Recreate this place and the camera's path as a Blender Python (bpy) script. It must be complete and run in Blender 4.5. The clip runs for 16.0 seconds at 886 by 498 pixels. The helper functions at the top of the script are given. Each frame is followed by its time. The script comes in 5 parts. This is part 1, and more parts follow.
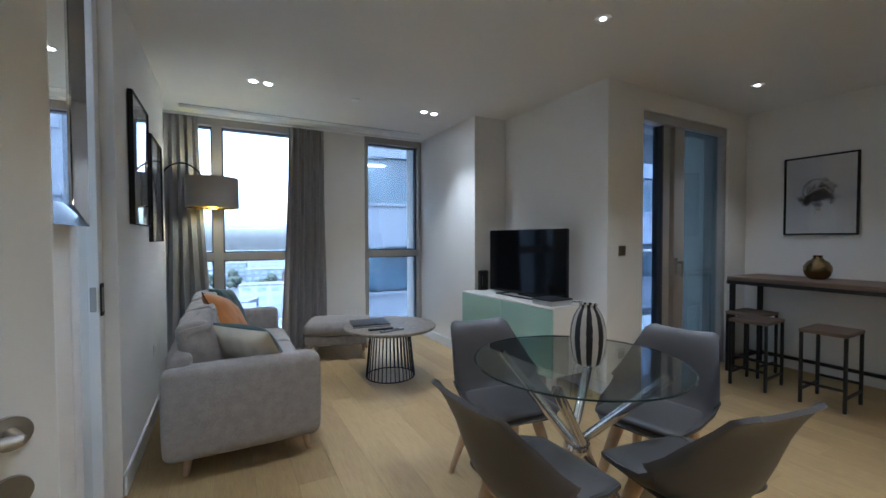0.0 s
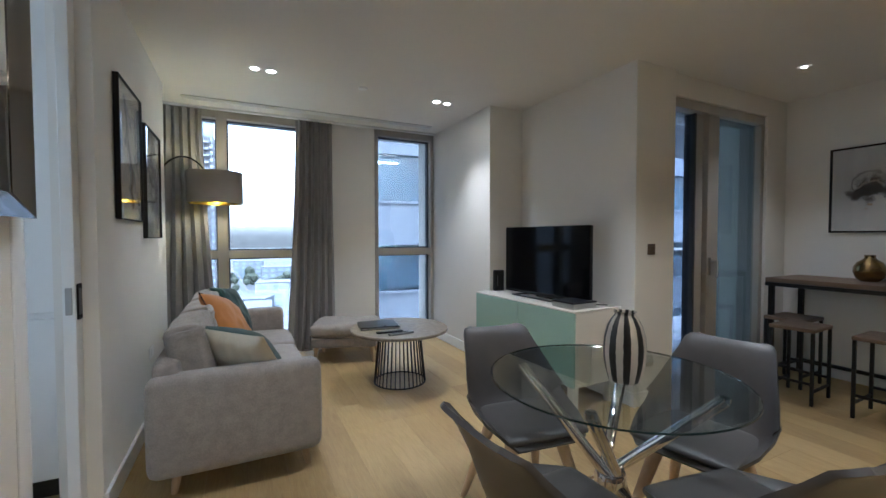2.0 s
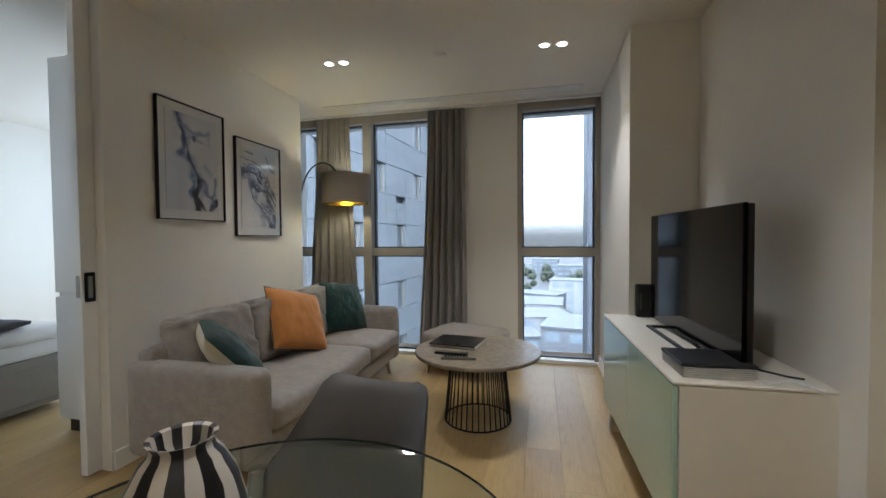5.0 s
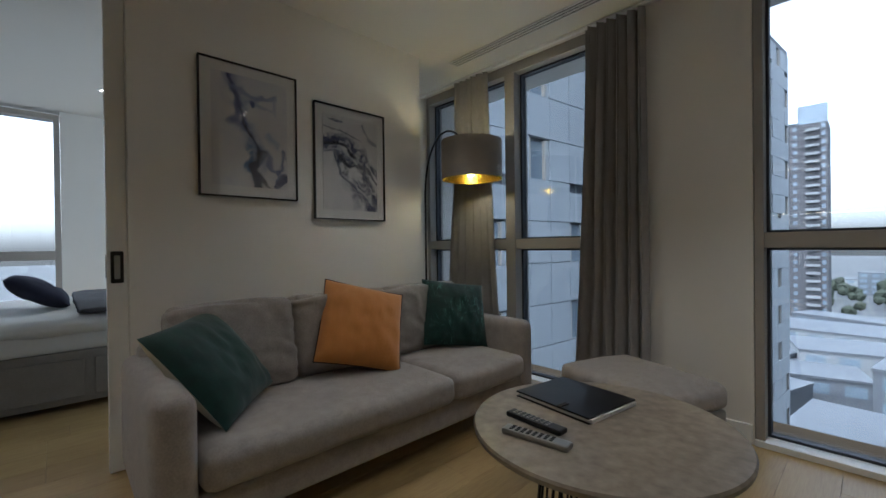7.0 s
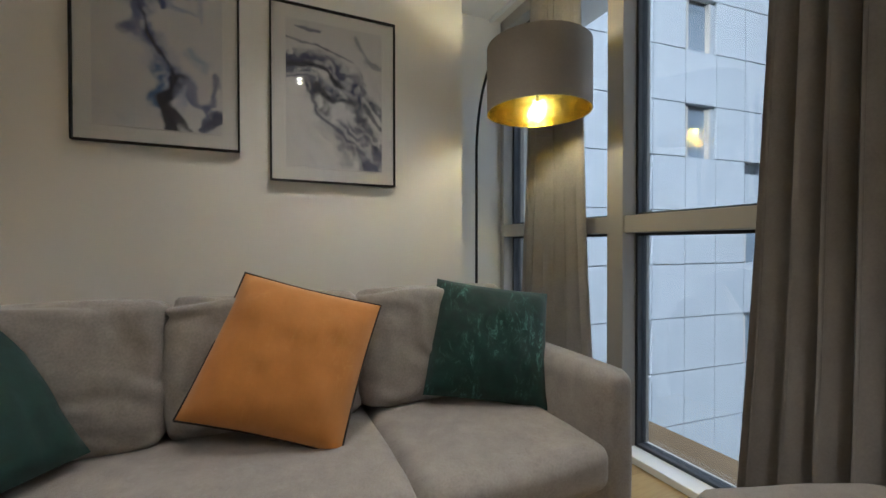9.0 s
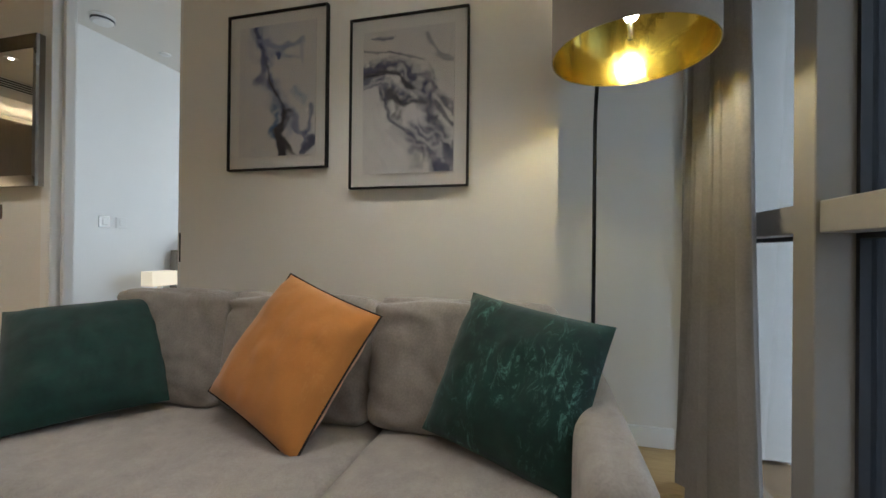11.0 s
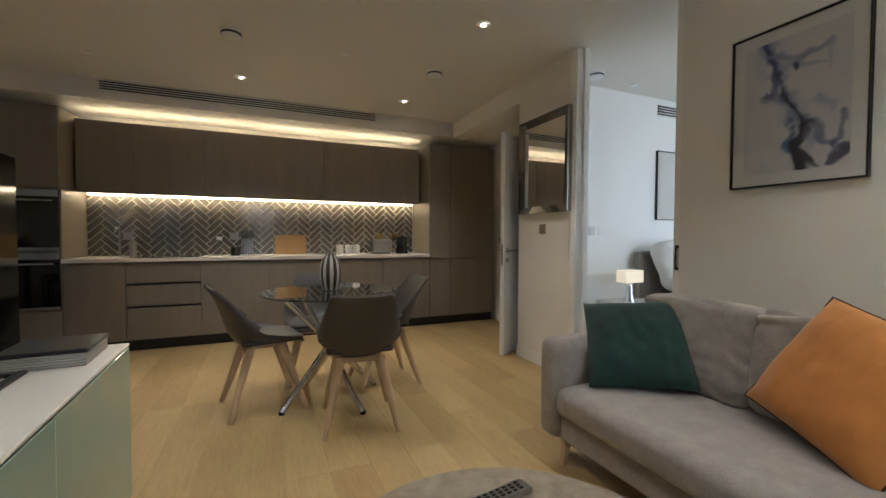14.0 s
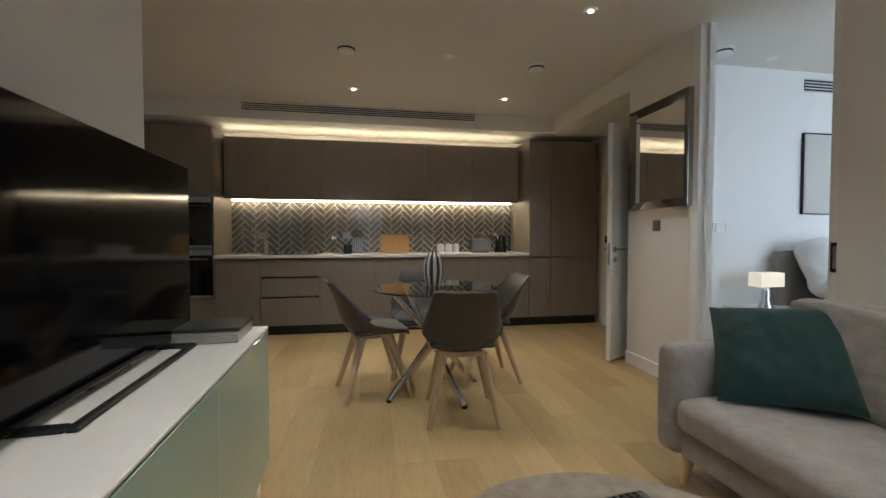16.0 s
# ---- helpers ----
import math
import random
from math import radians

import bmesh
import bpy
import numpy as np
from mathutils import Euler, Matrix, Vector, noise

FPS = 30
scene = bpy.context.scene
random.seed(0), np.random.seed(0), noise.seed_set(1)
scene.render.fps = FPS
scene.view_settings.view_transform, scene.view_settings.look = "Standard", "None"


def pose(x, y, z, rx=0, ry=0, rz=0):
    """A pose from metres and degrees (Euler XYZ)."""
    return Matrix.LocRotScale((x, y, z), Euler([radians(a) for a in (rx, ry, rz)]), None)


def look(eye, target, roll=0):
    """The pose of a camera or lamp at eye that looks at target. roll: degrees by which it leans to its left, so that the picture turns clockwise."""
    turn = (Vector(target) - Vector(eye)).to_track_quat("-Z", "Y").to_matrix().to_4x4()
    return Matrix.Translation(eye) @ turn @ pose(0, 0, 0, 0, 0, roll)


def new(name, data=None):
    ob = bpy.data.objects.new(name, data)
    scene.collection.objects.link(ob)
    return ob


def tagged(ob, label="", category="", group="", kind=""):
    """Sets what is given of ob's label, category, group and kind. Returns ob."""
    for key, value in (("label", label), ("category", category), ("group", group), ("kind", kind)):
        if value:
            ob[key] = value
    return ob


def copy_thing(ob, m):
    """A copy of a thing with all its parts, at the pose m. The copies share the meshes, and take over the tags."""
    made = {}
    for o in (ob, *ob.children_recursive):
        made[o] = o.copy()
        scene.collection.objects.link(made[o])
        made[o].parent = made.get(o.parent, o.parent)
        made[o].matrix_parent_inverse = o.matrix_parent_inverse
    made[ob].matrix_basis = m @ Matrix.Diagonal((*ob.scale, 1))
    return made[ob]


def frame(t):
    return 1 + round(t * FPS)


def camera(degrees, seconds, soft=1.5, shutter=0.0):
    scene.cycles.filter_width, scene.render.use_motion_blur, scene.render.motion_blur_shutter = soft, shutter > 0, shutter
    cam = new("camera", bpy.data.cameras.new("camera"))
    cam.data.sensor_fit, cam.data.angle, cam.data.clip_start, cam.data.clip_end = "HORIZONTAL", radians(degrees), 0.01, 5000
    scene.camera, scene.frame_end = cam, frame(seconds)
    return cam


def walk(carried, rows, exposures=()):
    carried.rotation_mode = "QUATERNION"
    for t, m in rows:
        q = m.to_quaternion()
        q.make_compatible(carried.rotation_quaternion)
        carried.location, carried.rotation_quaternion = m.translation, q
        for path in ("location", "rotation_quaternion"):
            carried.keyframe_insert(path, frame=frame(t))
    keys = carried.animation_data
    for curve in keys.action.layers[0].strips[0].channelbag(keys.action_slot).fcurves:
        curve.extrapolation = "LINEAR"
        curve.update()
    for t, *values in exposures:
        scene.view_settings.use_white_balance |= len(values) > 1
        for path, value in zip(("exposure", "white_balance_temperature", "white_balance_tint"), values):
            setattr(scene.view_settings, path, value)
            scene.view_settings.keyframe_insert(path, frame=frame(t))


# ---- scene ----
cam = camera(94.5, 16.0)
PATH = [
    (0, (0.412, 0.545, 1.247), (1.353, 2.309, 1.194), -0.2),
    (0.5, (0.403, 0.547, 1.247), (1.314, 2.327, 1.190), -0.2),
    (1, (0.414, 0.586, 1.239), (1.315, 2.371, 1.180), -0.2),
    (1.5, (0.454, 0.670, 1.231), (1.344, 2.460, 1.175), -0.1),
    (2, (0.523, 0.742, 1.238), (1.405, 2.536, 1.177), -0.1),
    (2.5, (0.640, 0.792, 1.235), (1.459, 2.616, 1.180), -0.2),
    (3, (0.851, 0.862, 1.211), (1.437, 2.774, 1.166), -0.2),
    (4.3, (1.660, 1.120, 1.212), (1.610, 3.120, 1.160), -0.2),
    (5.3, (2.293, 1.543, 1.201), (1.646, 3.435, 1.146), -0.4),
    (5.5, (2.367, 1.706, 1.188), (1.608, 3.556, 1.138), -0.3),
    (6, (2.519, 2.032, 1.141), (1.475, 3.738, 1.105), -0.5),
    (6.5, (2.512, 2.418, 1.106), (1.227, 3.950, 1.074), -0.5),
    (7, (2.352, 2.741, 1.049), (0.898, 4.114, 1.036), -0.7),
    (7.5, (2.233, 3.040, 1.039), (0.692, 4.314, 1.030), -0.3),
    (8, (2.048, 3.317, 1.007), (0.456, 4.527, 1.005), -0.2),
    (8.5, (1.900, 3.582, 0.973), (0.215, 4.659, 0.959), -0.3),
    (8.7, (1.842, 3.695, 0.967), (0.100, 4.677, 0.947), -0.2),
    (9.8, (1.650, 4.260, 0.985), (-0.325, 4.570, 0.975), 0.1),
    (11, (1.596, 4.729, 0.968), (-0.343, 4.239, 0.976), 0.6),
    (11.5, (1.711, 4.782, 1.003), (-0.124, 3.987, 0.996), 0.9),
    (12, (1.866, 4.739, 1.063), (0.196, 3.641, 1.014), 0.4),
    (12.5, (1.975, 4.675, 1.081), (0.547, 3.276, 1.019), 0.1),
    (13, (2.034, 4.635, 1.080), (0.848, 3.025, 1.021), 0.2),
    (13.5, (2.084, 4.617, 1.088), (1.098, 2.877, 1.026), 0.2),
    (14, (2.132, 4.601, 1.089), (1.338, 2.767, 1.029), 0.2),
    (14.5, (2.166, 4.601, 1.080), (1.532, 2.705, 1.024), 0.2),
    (15, (2.170, 4.601, 1.086), (1.674, 2.664, 1.027), 0.0),
    (15.5, (2.162, 4.601, 1.078), (1.756, 2.644, 1.021), 0.0),
    (16, (2.166, 4.594, 1.071), (1.818, 2.626, 1.012), 0.0),
]
walk(cam, [(t, look(eye, target, roll)) for t, eye, target, roll in PATH],
     [(0.0, 4.2, 4600, 8), (1.5, 4.3, 4800, 8), (3.0, 4.25, 5150, 8), (5.5, 3.85, 5500, 8), (6.0, 3.8, 5500, 8), (6.5, 3.65, 5500, 8), (7.0, 3.15, 5350, 8),
      (8.0, 3.65, 5550, 8), (8.7, 4.05, 5650, 8), (11.0, 4.05, 5750, 8), (12.0, 4.05, 5600, 8), (12.5, 4.05, 5900, 8), (13.5, 4.05, 5800, 8), (16.0, 4.05, 5500, 8)])

# ---------------------------------------------------------------- world and light
K = 0.928  # plan units to metres


def lin(h):
    """sRGB hex to linear colour."""
    c = [int(h[i:i + 2], 16) / 255 for i in (0, 2, 4)]
    return tuple(v / 12.92 if v <= 0.04045 else ((v + 0.055) / 1.055) ** 2.4 for v in c) + (1.0,)


world = bpy.data.worlds.new("overcast_sky")
scene.world = world
world.use_nodes = True
wn, wl = world.node_tree.nodes, world.node_tree.links
sky = wn.new("ShaderNodeTexSky")
sky.sky_type, sky.sun_disc, sky.sun_elevation, sky.sun_rotation = "NISHITA", False, radians(62), radians(200)
sky.air_density, sky.dust_density, sky.ozone_density = 1.0, 4.0, 1.2
wn["Background"].inputs["Strength"].default_value = 0.15
haze = wn.new("ShaderNodeHueSaturation")
haze.inputs["Saturation"].default_value = 0.25
wl.new(sky.outputs[0], haze.inputs["Color"])
wl.new(haze.outputs[0], wn["Background"].inputs["Color"])

sun = new("sun", bpy.data.lights.new("sun", "SUN"))
sun.data.energy, sun.data.angle, sun.data.color = 0.4, radians(25), (1, 0.97, 0.92)
sun.matrix_world = pose(0, 0, 30, 28, 0, -20)


def spot(x, y, z, watts, colour, size=100, blend=0.6):
    ob = new("downlight_lamp", bpy.data.lights.new("downlight_lamp", "SPOT"))
    ob.data.energy, ob.data.color, ob.data.spot_size, ob.data.spot_blend = watts, colour, radians(size), blend
    ob.data.shadow_soft_size = 0.03
    ob.matrix_world = pose(K * x, K * y, K * z)
    return ob


pane_light = new("window_daylight", bpy.data.lights.new("window_daylight", "AREA"))
pane_light.data.shape, pane_light.data.size, pane_light.data.size_y = "RECTANGLE", 1.8, 2.3
pane_light.data.energy, pane_light.data.color = 2.6, (0.86, 0.94, 1.0)
pane_light.matrix_world = pose(K * -2.3, K * 5.76, K * 1.35, -90, 0, 0)

WARM = (1.0, 0.72, 0.42)
SOFTWARM = (1.0, 0.90, 0.78)

# ---------------------------------------------------------------- materials


def material(name, colour, rough=0.5, metal=0.0, grain=0.0, scale=20.0, bump=0.0, bumpscale=200.0, stretch=(1, 1, 1), second=None,
             rand=0.0, spec=0.5, sheen=0.0, coat=0.0):
    """Principled material with two scales of colour variation and a fine bump."""
    m = bpy.data.materials.new(name)
    m.use_nodes = True
    n, l = m.node_tree.nodes, m.node_tree.links
    p = n["Principled BSDF"]
    p.inputs["Roughness"].default_value, p.inputs["Metallic"].default_value = rough, metal
    p.inputs["Specular IOR Level"].default_value = spec
    p.inputs["Sheen Weight"].default_value, p.inputs["Coat Weight"].default_value = sheen, coat
    co = n.new("ShaderNodeTexCoord")
    mp = n.new("ShaderNodeMapping")
    mp.inputs["Scale"].default_value = stretch
    l.new(co.outputs["Object"], mp.inputs["Vector"])
    info = n.new("ShaderNodeObjectInfo")
    if rand:
        add = n.new("ShaderNodeVectorMath")
        add.operation = "MULTIPLY_ADD"
        l.new(info.outputs["Random"], add.inputs[0])
        add.inputs[1].default_value = (37, 53, 71)
        l.new(mp.outputs[0], add.inputs[2])
        vec = add.outputs[0]
    else:
        vec = mp.outputs[0]
    a, b = n.new("ShaderNodeTexNoise"), n.new("ShaderNodeTexNoise")
    for tex, s, d in ((a, scale, 6), (b, scale * 0.13, 3)):
        tex.inputs["Scale"].default_value, tex.inputs["Detail"].default_value = s, d
        l.new(vec, tex.inputs["Vector"])
    mean = n.new("ShaderNodeMath")
    mean.operation = "ADD"
    l.new(a.outputs["Fac"], mean.inputs[0])
    l.new(b.outputs["Fac"], mean.inputs[1])
    last = mean.outputs[0]
    if rand:
        more = n.new("ShaderNodeMath")
        more.operation = "MULTIPLY_ADD"
        l.new(info.outputs["Random"], more.inputs[0])
        more.inputs[1].default_value = rand
        l.new(last, more.inputs[2])
        last = more.outputs[0]
    ramp = n.new("ShaderNodeMapRange")
    ramp.inputs[1].default_value, ramp.inputs[2].default_value = 0.6, 1.4 + rand
    l.new(last, ramp.inputs[0])
    mix = n.new("ShaderNodeMix")
    mix.data_type = "RGBA"
    c = Vector(colour[:3])
    lo = tuple(c * (1 - grain)) + (1,)
    hi = tuple(min(1.0, v) for v in c * (1 + grain)) + (1,)
    if second:
        lo, hi = colour, second
    mix.inputs[6].default_value, mix.inputs[7].default_value = lo, hi
    l.new(ramp.outputs[0], mix.inputs[0])
    l.new(mix.outputs[2], p.inputs["Base Color"])
    rr = n.new("ShaderNodeMapRange")
    rr.inputs[3].default_value, rr.inputs[4].default_value = max(0.02, rough * 0.85), min(1, rough * 1.15)
    l.new(b.outputs["Fac"], rr.inputs[0])
    l.new(rr.outputs[0], p.inputs["Roughness"])
    if bump:
        t = n.new("ShaderNodeTexNoise")
        t.inputs["Scale"].default_value, t.inputs["Detail"].default_value = bumpscale, 4
        l.new(vec, t.inputs["Vector"])
        bn = n.new("ShaderNodeBump")
        bn.inputs["Strength"].default_value, bn.inputs["Distance"].default_value = bump, 0.004
        l.new(t.outputs["Fac"], bn.inputs["Height"])
        l.new(bn.outputs[0], p.inputs["Normal"])
    return m


def glowing(name, colour, strength):
    m = bpy.data.materials.new(name)
    m.use_nodes = True
    p = m.node_tree.nodes["Principled BSDF"]
    p.inputs["Base Color"].default_value = (*colour[:3], 1)
    p.inputs["Emission Color"].default_value = (*colour[:3], 1)
    p.inputs["Emission Strength"].default_value = strength
    return m


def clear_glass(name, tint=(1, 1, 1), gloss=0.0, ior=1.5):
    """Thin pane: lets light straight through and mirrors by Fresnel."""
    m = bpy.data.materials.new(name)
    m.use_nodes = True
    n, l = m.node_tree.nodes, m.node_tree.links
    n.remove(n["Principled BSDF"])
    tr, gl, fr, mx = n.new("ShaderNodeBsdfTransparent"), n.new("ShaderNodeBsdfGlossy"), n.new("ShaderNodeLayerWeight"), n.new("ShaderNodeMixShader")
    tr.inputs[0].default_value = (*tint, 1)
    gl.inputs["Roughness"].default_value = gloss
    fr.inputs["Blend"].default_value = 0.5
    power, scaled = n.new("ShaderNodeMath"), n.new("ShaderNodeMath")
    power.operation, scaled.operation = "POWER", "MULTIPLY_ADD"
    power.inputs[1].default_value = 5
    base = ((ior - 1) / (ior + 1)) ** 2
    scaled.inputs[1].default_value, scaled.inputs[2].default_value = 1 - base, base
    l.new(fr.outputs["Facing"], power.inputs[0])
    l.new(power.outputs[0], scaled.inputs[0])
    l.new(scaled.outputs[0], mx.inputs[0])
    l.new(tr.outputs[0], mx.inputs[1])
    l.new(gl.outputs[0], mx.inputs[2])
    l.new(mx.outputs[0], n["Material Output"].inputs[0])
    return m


M = {
    "wall": material("wall_paint", lin("e6e2da"), 0.75, grain=0.015, scale=6, bump=0.05, bumpscale=350),
    "ceiling": material("ceiling_paint", lin("e4e0d8"), 0.85, grain=0.01, scale=5, bump=0.04, bumpscale=350),
    "white": material("white_satin_paint", lin("ecebe8"), 0.4, grain=0.015, scale=8),
    "oak": material("oiled_oak", lin("b5935f"), 0.40, second=lin("cdae78"), scale=9, stretch=(9, 0.7, 9), rand=0.9, bump=0.12, bumpscale=60, spec=0.4),
    "gap": material("dark_joint", lin("7a6344"), 0.8, grain=0.1),
    "frame": material("anodised_aluminium", lin("a39d94"), 0.38, 0.0, grain=0.03, scale=30),
    "frame_dark": material("dark_window_gasket", lin("3b3d42"), 0.5, 0.2, grain=0.05),
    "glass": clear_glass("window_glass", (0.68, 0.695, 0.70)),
    "balcony_clear": clear_glass("balcony_clear_glass", (0.60, 0.64, 0.70)),
    "table_glass": clear_glass("table_glass", (0.86, 0.895, 0.885), ior=1.52),
    "glass_edge": material("green_glass_edge", lin("1f2c2a"), 0.1, spec=0.5),
    "curtain": material("heavy_grey_curtain", lin("98938e"), 0.95, grain=0.12, scale=120, bump=0.3, bumpscale=500, sheen=0.2),
    "sofa": material("grey_woven_upholstery", lin("9b938b"), 0.95, grain=0.22, scale=160, bump=0.5, bumpscale=700, sheen=0.25),
    "green": material("emerald_velvet", lin("03211c"), 0.8, second=lin("063a31"), scale=26, bump=0.35, bumpscale=30, sheen=0.2),
    "green_crushed": material("crushed_emerald_velvet", lin("03211c"), 0.8, second=lin("063a31"), scale=26, bump=0.35, bumpscale=30, sheen=0.2),
    "ivory": material("ivory_linen", lin("cfc7b4"), 0.9, grain=0.06, scale=100, bump=0.2, bumpscale=500),
    "orange": material("orange_velvet", lin("c07d36"), 0.8, grain=0.08, scale=20, bump=0.15, bumpscale=60, sheen=0.25),
    "piping": material("dark_piping", lin("2f2724"), 0.8, grain=0.1),
    "black_metal": material("black_powdercoat", lin("1d1c1c"), 0.5, 0.3, grain=0.1, scale=60),
    "black_plastic": material("black_plastic", lin("121214"), 0.35, grain=0.1, scale=40),
    "screen": material("gloss_black_screen", lin("060608"), 0.08, spec=0.22),
    "chrome": material("chrome", lin("d8d8dc"), 0.08, 1.0, grain=0.02),
    "steel": material("brushed_steel", lin("a9a6a1"), 0.3, 1.0, grain=0.05, scale=60),
    "gold": material("brass_gold_leaf", lin("c9b254"), 0.16, 1.0, grain=0.15, scale=12, bump=0.4, bumpscale=20),
    "gold_pot": material("aged_gold_glaze", lin("8b7650"), 0.25, 1.0, grain=0.2, scale=14),
    "shade": material("beige_lampshade_cloth", lin("8d8478"), 0.85, grain=0.06, scale=120, bump=0.2, bumpscale=600),
    "stone": material("grey_beige_stone_laminate", lin("695e52"), 0.4, second=lin("a59986"), scale=26, bump=0.06),
    "cabinet": material("taupe_wood_laminate", lin("7a7164"), 0.5, second=lin("887e6f"), scale=14, stretch=(6, 6, 0.5), rand=0.15, bump=0.06, bumpscale=90),
    "counter": material("white_quartz_worktop", lin("d9d4ca"), 0.25, grain=0.04, scale=60),
    "tile": material("glazed_grey_tile", lin("4a4742"), 0.12, second=lin("716d66"), scale=10, rand=0.6, bump=0.25, bumpscale=14, spec=0.6),
    "grout": material("pale_grout", lin("cfc7b6"), 0.9, grain=0.06, scale=60),
    "mint": material("mint_glass_door", lin("a9c8ba"), 0.08, grain=0.02, spec=0.6, coat=0.6),
    "unit_white": material("white_lacquer", lin("ded9cf"), 0.35, grain=0.015),
    "chair": material("charcoal_leatherette", lin("46423f"), 0.45, grain=0.1, scale=30, bump=0.12, bumpscale=300),
    "beech": material("pale_beech", lin("b99a76"), 0.5, second=lin("cdb18e"), scale=12, stretch=(6, 6, 0.6), bump=0.06, bumpscale=80),
    "rustic": material("rustic_brown_wood", lin("5d4c3d"), 0.6, second=lin("7b6753"), scale=10, stretch=(6, 0.6, 6), bump=0.2, bumpscale=60),
    "mirror": material("silvered_mirror", (0.88, 0.88, 0.88, 1), 0.01, 1.0),
    "oven": material("oven_black_glass", lin("0b0c0e"), 0.06, spec=0.7),
    "bamboo": material("bamboo", lin("b88d52"), 0.45, second=lin("cfa76c"), scale=16, stretch=(1, 1, 8)),
    "paper": material("white_mount_board", lin("d9d6d0"), 0.8, grain=0.01),
    "duvet": material("white_cotton", lin("dedddb"), 0.95, grain=0.02, scale=30, bump=0.4, bumpscale=24),
    "navy": material("navy_cushion", lin("1a1c30"), 0.9, grain=0.1, scale=60),
    "throw": material("charcoal_throw", lin("4a4a4f"), 0.95, grain=0.15, scale=60, bump=0.6, bumpscale=120),
    "bedbase": material("grey_bed_cloth", lin("8b8680"), 0.95, grain=0.1, scale=120),
    "plate": material("bronze_switch_plate", lin("7d6c5a"), 0.35, 0.8, grain=0.05),
    "led": glowing("warm_led_strip", (1.0, 0.76, 0.45), 4.8),
    "led_top": glowing("warm_led_strip_dim", (1.0, 0.78, 0.48), 1.5),
    "bulb": glowing("filament_bulb", (1.0, 0.88, 0.60), 19.0),
    "spotface": glowing("downlight_face", (1.0, 0.90, 0.75), 6.0),
    "bedlamp": glowing("lit_bed_lampshade", (1.0, 0.84, 0.60), 0.03),
    "asphalt": material("city_ground", lin("4a4c4d"), 0.9, grain=0.2, scale=0.3),
    "facade": material("pale_stone_cladding", lin("93989c"), 0.7, grain=0.05, scale=0.6, rand=0.25),
    "concrete": material("grey_concrete", lin("575b60"), 0.8, grain=0.1, scale=0.5),
    "office": material("grey_office_spandrel", lin("484d55"), 0.5, grain=0.06, scale=0.5),
    "city_glass": material("dark_city_glazing", lin("717c86"), 0.1, grain=0.15, scale=0.4, spec=0.7),
    "render_white": material("white_render", lin("7d7f80"), 0.8, grain=0.06, scale=0.4),
    "brick_dark": material("dark_grey_brick", lin("4b4a4c"), 0.9, grain=0.12, scale=0.8),
    "brick": material("brown_brick", lin("564338"), 0.9, grain=0.15, scale=0.8),
    "leaf": material("dark_foliage", lin("2c3226"), 0.9, grain=0.4, scale=1.5),
}


